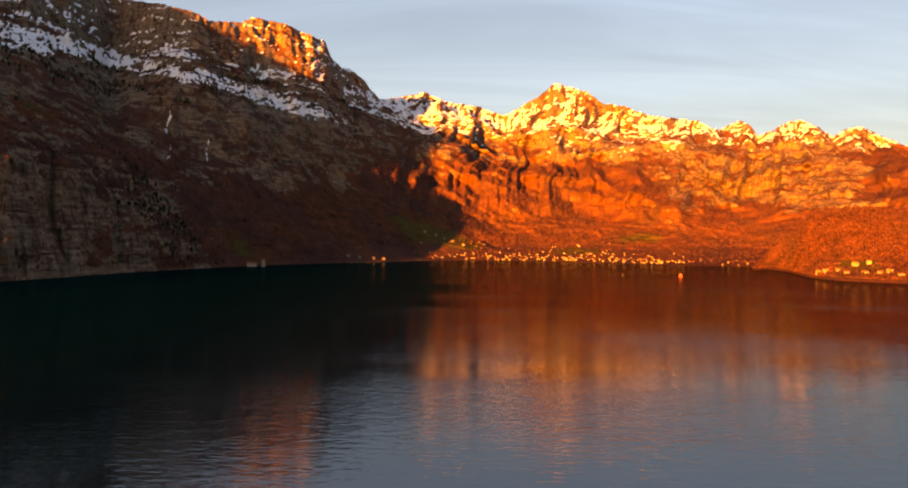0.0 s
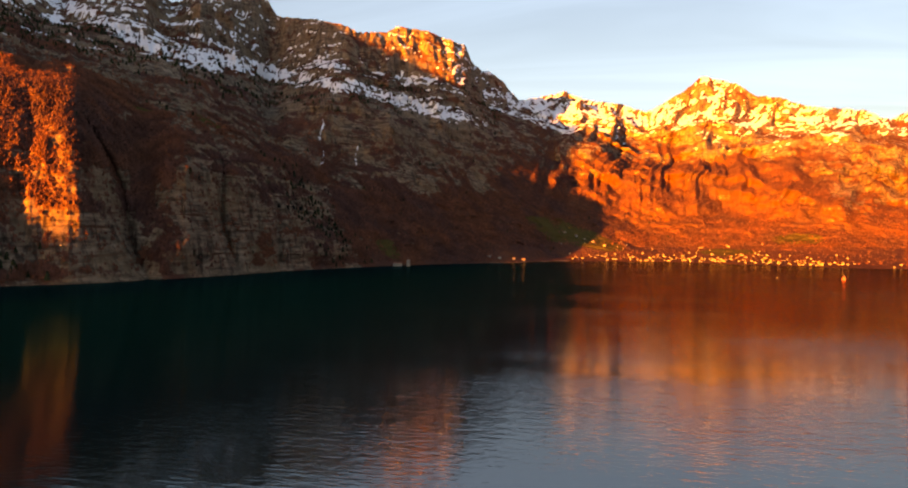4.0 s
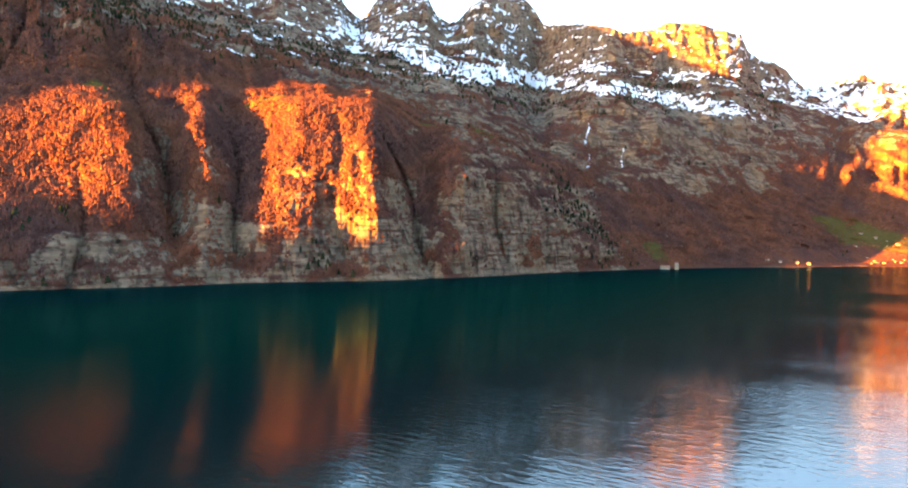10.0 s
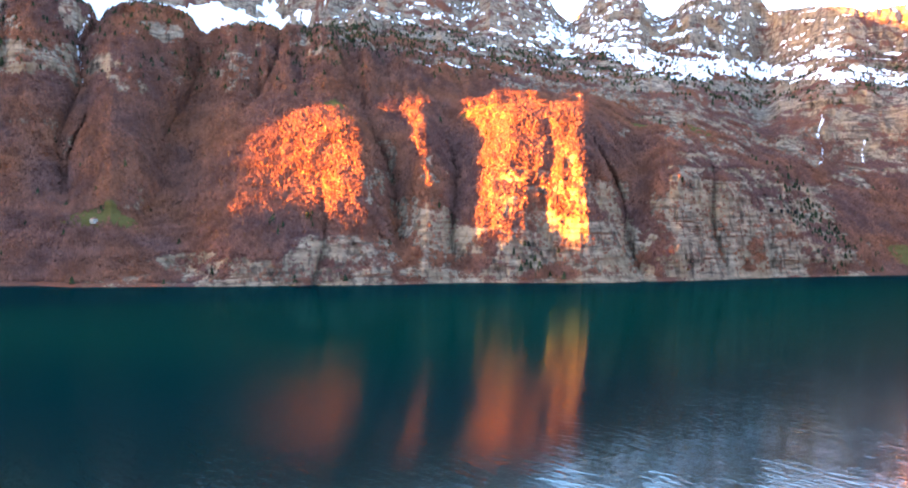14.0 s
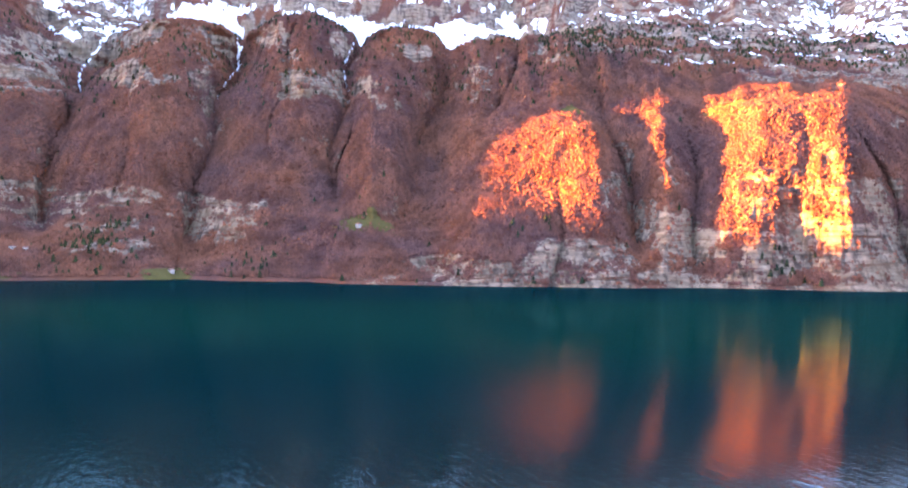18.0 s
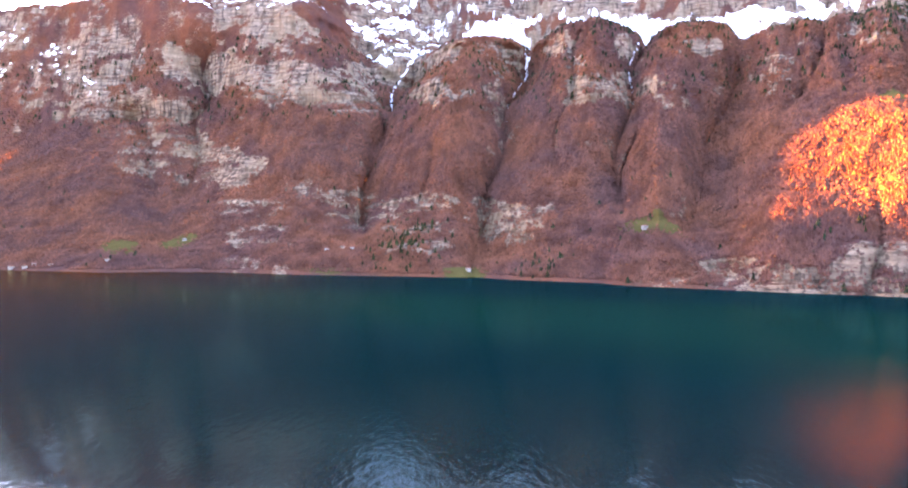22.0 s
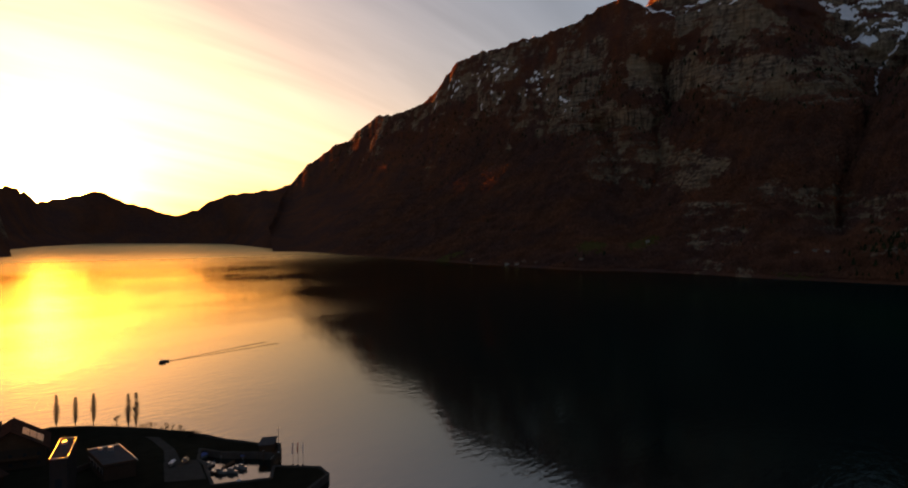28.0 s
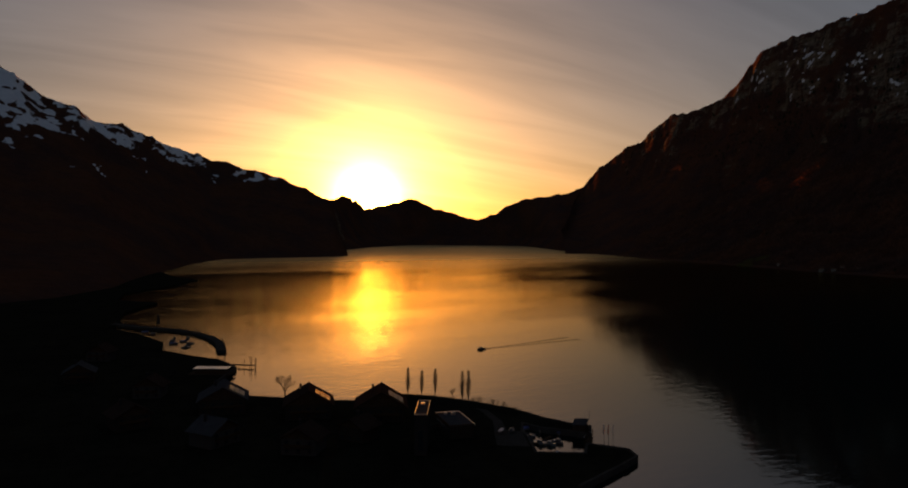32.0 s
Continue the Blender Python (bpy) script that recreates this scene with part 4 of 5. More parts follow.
for ga, gw, gr, gd in ((84.5, 2.0, 1240, 45), (95.0, 3.0, 1370, 60), (64.0, 0.5, 1140, 22), (61.3, 0.4, 1150, 22), (44.0, 1.0, 1155, 14), (22.5, 3.0, 1640, 70)):
    dark = dark + 0.7 * np.exp(-((north_az - ga) / gw) ** 2 - ((north_r - gr) / gd) ** 2)
weight = side * (1500 / np.maximum(north_r, 1000)) ** 1.5 * ((north_az > -5) & (north_az < 136)) * dark * (zz > 3) * (0.15 + clump) * (1 - north_turf)
spots = scatter(weight, 6500, north_pos)
woods("conifer_wood", "spire", spots - (0, 0, 0.6), rng.uniform(6.0, 14.0, len(spots)), CONIFER, "dark spruces along the ledges and near the shore", 0.12)

side = np.linalg.norm(np.cross(np.gradient(hill_pos, axis=0), np.gradient(hill_pos, axis=1)), axis=-1)
spots = scatter(side * (hill_pos[..., 2] > 4) * (1 - hill_turf), 14000, hill_pos)
woods("hill_wood", "round", spots - (0, 0, 0.8), rng.uniform(4.0, 9.0, len(spots)), BARE, "bare brown wood covering the eastern hill", 0.12)

# ---- builder's tools ----
def part(name, bm, mat, parent=None, label=""):
    """Links a bmesh as one mesh object, under a thing or a part."""
    me = bpy.data.meshes.new(name)
    bmesh.ops.recalc_face_normals(bm, faces=bm.faces)
    bm.to_mesh(me)
    bm.free()
    me.materials.append(mat)
    ob = new(name, me)
    ob.parent = parent
    return tagged(ob, label)


def thing(name, m, label, category, group=""):
    ob = new(name)
    ob.matrix_world = m
    return tagged(ob, label, category, group)


def add_box(bm, size, at=(0, 0, 0), turn=None, edge=0.0):
    got = bmesh.ops.create_cube(bm, size=1.0)["verts"]
    m = Matrix.Translation(at) @ (turn or Matrix()) @ Matrix.Diagonal((*size, 1))
    bmesh.ops.transform(bm, matrix=m, verts=got)
    if edge:
        edges = list({e for v in got for e in v.link_edges})
        bmesh.ops.bevel(bm, geom=edges, offset=edge, segments=1, affect="EDGES")
    return bm


def box(size, at=(0, 0, 0), turn=None, edge=0.0):
    return add_box(bmesh.new(), size, at, turn, edge)


def add_rod(bm, a, b, ra, rb=None, sides=6):
    a, b = Vector(a), Vector(b)
    d = b - a
    m = Matrix.Translation((a + b) / 2) @ d.to_track_quat("Z", "Y").to_matrix().to_4x4()
    bmesh.ops.create_cone(bm, cap_ends=True, segments=sides, radius1=ra, radius2=ra if rb is None else rb, depth=d.length, matrix=m)
    return bm


def rod(a, b, ra, rb=None, sides=8):
    return add_rod(bmesh.new(), a, b, ra, rb, sides)


def slab(outline, z0, z1):
    """A plate of the given outline (x, y), from z0 up to z1."""
    bm = bmesh.new()
    low = [bm.verts.new((x, y, z0)) for x, y in outline]
    top = [bm.verts.new((x, y, z1)) for x, y in outline]
    n = len(low)
    bm.faces.new(top)
    for i in range(n):
        bm.faces.new((low[i], low[(i + 1) % n], top[(i + 1) % n], top[i]))
    bm.normal_update()
    bmesh.ops.triangulate(bm, faces=[f for f in bm.faces if len(f.verts) > 4])
    return bm


GROUND = plain("village_ground", (0.014, 0.013, 0.009), 0.95, 0, 0.25, 0.45, 0.02)
GRAVEL = plain("worn_gravel", (0.045, 0.04, 0.035), 0.95, 0, 1.5, 0.3, 0.01)
ASPHALT = plain("asphalt", (0.055, 0.055, 0.055), 0.9, 0, 0.8, 0.3, 0.02)
# plaster, concrete and gelcoat darkened to stand for backlit silhouettes
PLASTER = plain("dark_brown_plaster", (0.038, 0.029, 0.022), 0.85, 0, 1.2, 0.12, 0.01)
WHITEWASH = plain("grey_plaster", (0.055, 0.049, 0.045), 0.85, 0, 1.2, 0.1, 0.01)
TIMBER = plain("dark_timber", (0.06, 0.036, 0.022), 0.8, 0, 3.0, 0.35, 0.02)
ROOF = plain("brown_roof_tiles", (0.036, 0.022, 0.017), 0.8, 0, 2.5, 0.35, 0.04)
ROOF_GREY = plain("grey_roof", (0.05, 0.05, 0.053), 0.7, 0, 2.0, 0.3, 0.03)
STONE = plain("quay_stone", (0.05, 0.045, 0.04), 0.9, 0, 0.9, 0.35, 0.08)
CONCRETE = plain("concrete", (0.036, 0.032, 0.03), 0.85, 0, 1.0, 0.2, 0.02)
METAL = plain("galvanised_steel", (0.55, 0.56, 0.58), 0.35, 0.9, 3.0, 0.15, 0.005)
WHITE = plain("dull_grey_gelcoat", (0.14, 0.14, 0.14), 0.25, 0, 2.0, 0.06, 0.002)
NAVY = plain("blue_tarpaulin", (0.03, 0.06, 0.22), 0.6, 0, 2.0, 0.25, 0.03)
RED = plain("red_paint", (0.45, 0.05, 0.03), 0.5, 0, 2.0, 0.2, 0.005)
BARK = plain("grey_bark", (0.10, 0.075, 0.05), 0.95, 0, 4.0, 0.35, 0.02)
CLOTH = plain("flag_cloth", (0.70, 0.62, 0.60), 0.9, 0, 2.0, 0.12, 0.01)
CLOTH_RED = plain("red_flag_cloth", (0.45, 0.06, 0.05), 0.9, 0, 2.0, 0.12, 0.01)
GLASS, gnt, gb = material("window_glass")
gb.inputs["Base Color"].default_value = (0.02, 0.025, 0.03, 1)
gb.inputs["Roughness"].default_value = 0.05
SOLAR, snt, sb = material("solar_glass")
sb.inputs["Roughness"].default_value = 0.5
sb.inputs["Specular IOR Level"].default_value = 0.15
snt.links.new(ramp(snt, noise_tex(snt, snt.nodes.new("ShaderNodeTexCoord").outputs["Object"], 1.5, 3), (0.4, (0.10, 0.11, 0.12)), (0.6, (0.16, 0.17, 0.18))), sb.inputs["Base Color"])

# ---- the village shore ----
SHORE = [(-30, -244), (-58, -253), (-66, -256), (-69, -263), (-61, -275), (-53, -267), (-39, -276), (-49, -294), (-51, -300), (-58, -309), (-60, -300),
         (-67, -290), (-70, -283), (-78, -292), (-74, -298), (-70, -311), (-69, -322), (-66, -332), (-62, -345), (-58, -353), (-50, -366), (-40, -376),
         (-22, -372), (-8, -380), (12, -398), (22, -407), (24, -430), (29, -443), (22, -456), (9, -480), (12, -512), (22, -530)]
INLAND = [(34, -560), (28, -592), (36, -640), (52, -690), (40, -712), (38, -745), (28, -800), (-13, -880), (20, -925), (0, -1030), (-60, -1105),
          (-125, -1225), (-110, -1300), (-113, -1480), (150, -1480), (420, -900), (520, -300), (480, 120), (300, 60), (140, -90), (40, -190), (-10, -232)]
rngv = random.Random(5)
bm = slab(SHORE + INLAND, -5.0, 1.8)
tagged(part("ground", bm, GROUND), "dark village ground with lawns and lanes along the quay", "ground", kind="structure")


def quay(points, name, label, width=1.0, height=2.3):
    """A stone kerb wall along the shore, block after block."""
    top = new(name)
    tagged(top, label, "quay wall", kind="structure")
    for (x0, y0), (x1, y1) in zip(points, points[1:]):
        length = math.hypot(x1 - x0, y1 - y0)
        n = max(1, round(length / 3.0))
        for k in range(n):
            f = (k + 0.5) / n
            turn = Matrix.Rotation(math.atan2(y1 - y0, x1 - x0), 4, "Z")
            at = (x0 + (x1 - x0) * f, y0 + (y1 - y0) * f, height / 2 - 1.3 + rngv.uniform(-0.05, 0.05))
            part("block", box((length / n - 0.06, width * rngv.uniform(0.9, 1.1), height + 2.4), at, turn, 0.06), STONE, top)
    return top


quay(SHORE[:31], "quay_wall", "weathered stone quay wall round the boat harbour")


def chalet(at, heading, width, depth, wall_h, roof_h, wall_mat, roof_mat, label, panels=False, group="village houses"):
    """A gabled house whose gable looks along heading (degrees, counter-clockwise from +y)."""
    top = thing("house", pose(*at, 0, 0, heading), label, "house", group)
    bm = box((width, depth, wall_h), (0, 0, wall_h / 2))
    part("wall", bm, wall_mat, top)
    for s in (-1, 1):
        bm = bmesh.new()
        tri = [bm.verts.new((x, s * depth / 2, z)) for x, z in ((-width / 2, wall_h), (width / 2, wall_h), (0, wall_h + roof_h))]
        inner = [bm.verts.new((v.co.x, v.co.y - s * 0.3, v.co.z)) for v in tri]
        bm.faces.new(tri)
        bm.faces.new(inner)
        for i in range(3):
            bm.faces.new((tri[i], tri[(i + 1) % 3], inner[(i + 1) % 3], inner[i]))
        part("gable", bm, TIMBER, top, "dark timber gable")
    slope = math.hypot(width / 2 + 1.2, roof_h * (1 + 2.4 / width))
    tilt = math.atan2(roof_h, width / 2)
    roofs = []
    for s in (-1, 1):
        m = Matrix.Rotation(s * tilt, 4, "Y")
        mid = (s * (width / 4 + 0.6), 0, wall_h + roof_h / 2 - 0.6 * math.tan(tilt) + 0.18)
        roofs.append(part("roof_slope", box((slope, depth + 2.0, 0.28), mid, m, 0.05), roof_mat, top))
        if panels and s < 0:
            for i in range(3):
                for j in range(2):
                    p = Vector(mid) + m.to_3x3() @ Vector(((i - 1) * 2.3 - 0.5, (j - 0.5) * 4.2 + 1.5, 0.20))
                    part("solar_panel", box((2.1, 3.9, 0.08), p, m, 0.02), SOLAR, roofs[-1], "pale solar panel")
    part("ridge", rod((0, -depth / 2 - 1, wall_h + roof_h + 0.3), (0, depth / 2 + 1, wall_h + roof_h + 0.3), 0.18), roof_mat, top)
    chim = part("chimney", box((0.9, 0.9, 2.2), (width * 0.18, -depth * 0.2, wall_h + roof_h * 0.75 + 0.9), None, 0.04), CONCRETE, top)
    part("cap", box((1.15, 1.15, 0.15), (width * 0.18, -depth * 0.2, wall_h + roof_h * 0.75 + 2.1), None, 0.03), STONE, chim)
    storeys = max(1, int(wall_h / 2.7))
    for st in range(storeys):
        z = 1.5 + st * 2.7
        for i in range(max(2, int(width / 3.4))):
            x = (i + 0.5) / max(2, int(width / 3.4)) * width - width / 2
            w = part("window", box((1.3, 0.12, 1.35), (x, depth / 2 + 0.03, z), None, 0.02), TIMBER, top)
            part("pane", box((1.1, 0.06, 1.15), (x, depth / 2 + 0.09, z)), GLASS, w)
            part("sill", box((1.5, 0.3, 0.08), (x, depth / 2 + 0.14, z - 0.74)), CONCRETE, w)
        if st:
            b = part("balcony", box((width * 0.8, 1.2, 0.14), (0, depth / 2 + 0.6, z - 1.25), None, 0.02), TIMBER, top)
            part("rail", box((width * 0.8, 0.08, 0.85), (0, depth / 2 + 1.15, z - 0.7), None, 0.02), TIMBER, b)
    return top


chalet((-14, -345, 1.8), -26, 19, 17, 6.2, 5.6, PLASTER, ROOF, "large plastered apartment house with solar panels on its brown roof", True)
chalet((10, -363, 1.8), -20, 18, 16, 6.0, 5.2, PLASTER, ROOF, "broad brown-plastered house with timber gable and roof panels by the quay", True)
chalet((38, -388, 1.8), -16, 18, 16, 6.0, 5.0, PLASTER, ROOF_GREY, "brown-plastered house with a grey gable roof near the shore", True)
chalet((28, -318, 1.8), -40, 12, 11, 5.4, 3.4, WHITEWASH, ROOF, "grey-plastered two-storey house among the village gardens")
chalet((52, -342, 1.8), 30, 13, 11, 5.4, 3.6, WHITEWASH, ROOF_GREY, "grey-plastered house with a dark roof beside the lane")
chalet((6, -322, 1.8), -60, 11, 10, 5.0, 3.0, PLASTER, ROOF, "small brown-plastered house with a brown roof beside the hall")
chalet((75, -380, 1.8), 10, 13, 12, 5.4, 3.8, PLASTER, ROOF, "brown-plastered house standing back from the quay")
chalet((60, -430, 1.8), -25, 12, 11, 5.4, 3.6, WHITEWASH, ROOF, "grey-plastered house behind the western boat harbour")
chalet((85, -480, 1.8), -10, 13, 11, 5.4, 3.8, PLASTER, ROOF_GREY, "brown-plastered house below the dark slope")
chalet((70, -540, 1.8), -30, 12, 11, 5.4, 3.6, WHITEWASH, ROOF, "grey-plastered house near the round harbour mole")

# slim lift tower with a bright parapet
tower = thing("tower", pose(-9, -301.5, 1.8, 0, 0, -33), "slim flat-roofed concrete tower block with pale metal parapet", "building")
part("body", box((4.2, 20, 13.6), (0, 0, 6.8), None, 0.05), CONCRETE, tower)
for x, y, sx, sy in ((-2.1, 0, 0.14, 20.4), (2.1, 0, 0.14, 20.4), (0, -10.1, 4.0, 0.12), (0, 10.1, 4.0, 0.12)):
    part("parapet", box((sx, sy, 0.4), (x, y, 13.8), None, 0.03), METAL, tower, "pale metal parapet")
part("roof_surface", box((3.9, 19.8, 0.1), (0, 0, 13.66)), ASPHALT, tower)
part("hatch", box((1.4, 1.6, 0.7), (0.3, -4.5, 14.0), None, 0.05), METAL, tower)
part("doorway", box((1.6, 0.2, 6.5), (0, 10.02, 5.0), None, 0.02), GLASS, tower, "tall dark glazed strip")

# low flat-roofed hall by the harbour
hall = thing("hall", pose(-28.5, -312, 1.8, 0, 0, -15), "low flat-roofed harbour hall with a bright roof edge", "building")
part("body", box((9, 19, 4.6), (0, 0, 2.3), None, 0.04), PLASTER, hall)
part("roof", box((9.6, 19.6, 0.35), (0, 0, 4.78), None, 0.04), ROOF_GREY, hall)
# steel only on the two edges that catch light, dark timber on the others
for x, y, sx, sy in ((-4.8, 0, 0.18, 19.8), (4.8, 0, 0.18, 19.8), (0, -9.8, 9.4, 0.18), (0, 9.8, 9.4, 0.18)):
    part("roof_edge", box((sx, sy, 0.42), (x, y, 5.0), None, 0.02), METAL if x < 0 or y < 0 else TIMBER, hall)
for i in range(5):
    w = part("window", box((0.12, 2.2, 1.6), (4.53, -7.2 + i * 3.6, 2.6), None, 0.02), WHITE, hall)
    part("pane", box((0.06, 2.0, 1.4), (4.60, -7.2 + i * 3.6, 2.6)), GLASS, w)
part("vent", box((1.6, 1.0, 1.3), (-1.0, -5.0, 5.5), None, 0.05), METAL, hall)
part("vent", box((1.0, 1.0, 1.0), (1.5, -7.0, 5.4), None, 0.05), METAL, hall)

# garden wall of the hall, lanes
lane = tagged(part("lane", slab([(-45, -300), (-41, -303), (-50, -318), (-55, -335), (-54, -350), (-57, -350), (-58, -334), (-53, -316)], 1.7, 1.83), GRAVEL),
              "pale gravel lane leading to the harbour", "path", kind="structure")
yard = tagged(part("pavement", slab([(-32.5, -290), (-41.5, -282.5), (-51, -300), (-43, -307)], 1.7, 1.85), GRAVEL), "pale concrete slip where boats are stored", "pavement", kind="structure")
wall = thing("garden_wall", pose(-26, -320, 1.8, 0, 0, 14), "long pale garden wall beside the hall", "wall")
part("stone_face", box((15, 0.4, 1.6), (0, 0, 0.8), None, 0.04), WHITEWASH, wall)
part("coping", box((15.2, 0.6, 0.15), (0, 0, 1.65), None, 0.03), STONE, wall)


# ---- harbour ----
def hull(bm, length, beam, height):
    n = 9
    rows = []
    for i in range(n):
        f = i / (n - 1)
        w = beam / 2 * (1 - max(0, (f - 0.45) / 0.55) ** 2.2) * (0.9 if i == 0 else 1)
        rise = height * (1 + 0.35 * f * f)
        x = (f - 0.5) * length
        rows.append([bm.verts.new(p) for p in ((x, -max(w, 0.03), rise), (x, -max(w, 0.03) * 0.8, 0.1), (x, 0, -0.25 + 0.3 * f ** 3), (x, max(w, 0.03) * 0.8, 0.1), (x, max(w, 0.03), rise))])
    for a, b in zip(rows, rows[1:]):
        for k in range(4):
            bm.faces.new((a[k], a[k + 1], b[k + 1], b[k]))
        bm.faces.new((a[0], b[0], b[4], a[4]))
    bm.faces.new(rows[0])
    return bm


def motor_boat(at, heading, length, label, cover=None, hull_mat=None):
    top = thing("motor_boat", pose(*at, 0, 0, heading), label, "boat", "boats in the harbour")
    part("hull", hull(bmesh.new(), length, length * 0.34, 0.75), hull_mat or WHITE, top)
    if cover:
        bm = bmesh.new()
        add_box(bm, (length * 0.78, length * 0.30, 0.5), (-length * 0.05, 0, 1.0), None, 0.18)
        part("cover", bm, cover, top, "taut blue tarpaulin")
    else:
        cab = part("cabin", box((length * 0.34, length * 0.24, 0.8), (0.02 * length, 0, 1.15), None, 0.14), WHITE, top)
        part("windscreen", box((0.08, length * 0.22, 0.45), (0.2 * length, 0, 1.45), Matrix.Rotation(-0.5, 4, "Y"), 0.02), GLASS, cab)
        part("side_window", box((length * 0.22, length * 0.245, 0.3), (0.02 * length, 0, 1.3)), GLASS, cab)
    part("rail", rod((length * 0.2, 0, 1.5), (length * 0.47, 0, 1.35), 0.03), METAL, top)
    motor = part("outboard_motor", box((0.45, 0.4, 0.8), (-length * 0.52, 0, 0.8), None, 0.08), ROOF_GREY, top)
    part("shaft", rod((-length * 0.52, 0, 0.5), (-length * 0.52, 0, -0.3), 0.07), METAL, motor)
    return top


motor_boat((-52, -296, 0), 20, 5.2, "white motor boat moored at the slip")
motor_boat((-50, -288, 0), 110, 5.6, "white cabin boat moored at a floating jetty")
motor_boat((-52.5, -285.5, 0), 112, 5.4, "white cabin boat beside its neighbour at the jetty")
motor_boat((-57, -286, 0), 100, 5.0, "small motor boat with raised outboard at the jetty's end")
motor_boat((-47, -274, 0), 60, 4.6, "open boat under a pale cover by the breakwater", CLOTH)
motor_boat((-56, -305.5, 0), 15, 7.0, "large boat under a blue tarpaulin", NAVY)
motor_boat((-61.5, -301.5, 0), 40, 6.4, "boat under a blue tarpaulin beside the mole", NAVY)
motor_boat((-65.0, -295.0, 0), 45, 5.6, "covered boat moored along the mole", NAVY)
for i, (x, y, hd) in enumerate(((-46, -300, 35), (-42, -301, 40))):
    motor_boat((x, y, 2.15), hd, 4.4, "small boat laid up on the concrete slip", CLOTH if i % 2 else None)

jetty = thing("floating_jetty", pose(-54, -290.5, 0, 0, 0, 25), "floating timber jetty between moored boats", "jetty")
part("deck", box((12, 1.4, 0.25), (0, 0, 0.35), None, 0.03), TIMBER, jetty)
for i in range(-5, 6):
    part("plank", box((1.0, 1.42, 0.05), (i * 1.08, 0, 0.51), None, 0.01), TIMBER, jetty)
for i in (-5, 0, 5):
    part("pile", rod((i, 0.8, -3), (i, 0.8, 1.8), 0.13), TIMBER, jetty)


def posts(name, label, places, height, radius, mat, group):
    made = []
    for x, y in places:
        top = thing(name, pose(x, y, 0), label, "post", group)
        part("shaft", rod((0, 0, -3), (0, 0, height), radius, radius * 0.85), mat, top)
        part("cap", rod((0, 0, height), (0, 0, height + 0.12), radius * 1.15, radius * 0.5), METAL, top)
        made.append(top)
    return made


posts("mooring_pile", "dark timber mooring pile standing in the water", ((-66, -286), (-68, -281), (-64, -279), (-62, -277.5), (-75, -291)), 3.6, 0.16, TIMBER, "harbour piles")
gate = thing("harbour_gate", pose(-66.5, -281, 0, 0, 0, 40), "dark steel gangway frame at the harbour mouth", "gangway")
for x in (-3, 3):
    for z in (0, 1):
        part("upright", rod((x, z * 1.6, -2), (x, z * 1.6, 4.2), 0.12), TIMBER, gate)
for z in (1.2, 2.6, 4.0):
    part("cross_bar", box((6.3, 0.15, 0.18), (0, 0, z), None, 0.02), TIMBER, gate)
part("walkway", box((7.0, 1.8, 0.15), (0, 0.8, 1.1), None, 0.02), TIMBER, gate)
hut = thing("boathouse", pose(-72, -291, 1.8, 0, 0, 42), "dark timber boathouse at the end of the mole", "hut")
part("wall", box((9, 4.5, 2.6), (0, 0, 1.3), None, 0.04), TIMBER, hut)
part("roof", box((9.8, 5.4, 0.25), (0, 0, 2.75), Matrix.Rotation(0.06, 4, "X"), 0.03), ROOF_GREY, hut)
part("door", box((2.6, 0.1, 2.1), (-2, 2.28, 1.1), None, 0.02), ROOF, hut)
mast = thing("signal_mast", pose(-77, -291.5, 1.8), "slim dark signal mast on the mole head", "mast")
part("pole", rod((0, 0, 0), (0, 0, 6.5), 0.10, 0.05), METAL, mast)
part("yard", rod((-0.8, 0, 5.4), (0.8, 0, 5.4), 0.04), METAL, mast)

for i, (x, y) in enumerate(((-66.6, -272.4), (-67.6, -271.2), (-68.6, -269.9))):
    flag = thing("flagpole", pose(x, y, 1.2, 0, 0, 30 + 4 * i), "tall white flagpole with a hanging pale banner", "flagpole", "harbour flags")
    part("pole", rod((0, 0, 0), (0, 0, 7.6), 0.07, 0.04), WHITE, flag)
    part("foot", box((0.6, 0.6, 0.3), (0, 0, 0.15), None, 0.04), CONCRETE, flag)
    bm = bmesh.new()
    rows = [[bm.verts.new((0.1 + 1.1 * u / 4, 0.12 * math.sin(u * 1.7 + v + i), 7.4 - v * 0.55)) for u in range(5)] for v in range(7)]
    back = [[bm.verts.new(v.co + Vector((0, 0.02, 0))) for v in row] for row in rows]
    for grid in (rows, back):
        for a, b in zip(grid, grid[1:]):
            for k in range(4):
                bm.faces.new((a[k], a[k + 1], b[k + 1], b[k]))
    part("banner", bm, CLOTH_RED if i == 1 else CLOTH, flag)

# western harbour: round mole with posts, inner pier, beacon
MOLE = [(46, -712), (30, -685), (10, -657), (-1, -630), (-5, -602), (-4, -572), (2, -541)]
mole = tagged(new("mole"), "curved stone mole sheltering the western harbour", "mole", kind="structure")
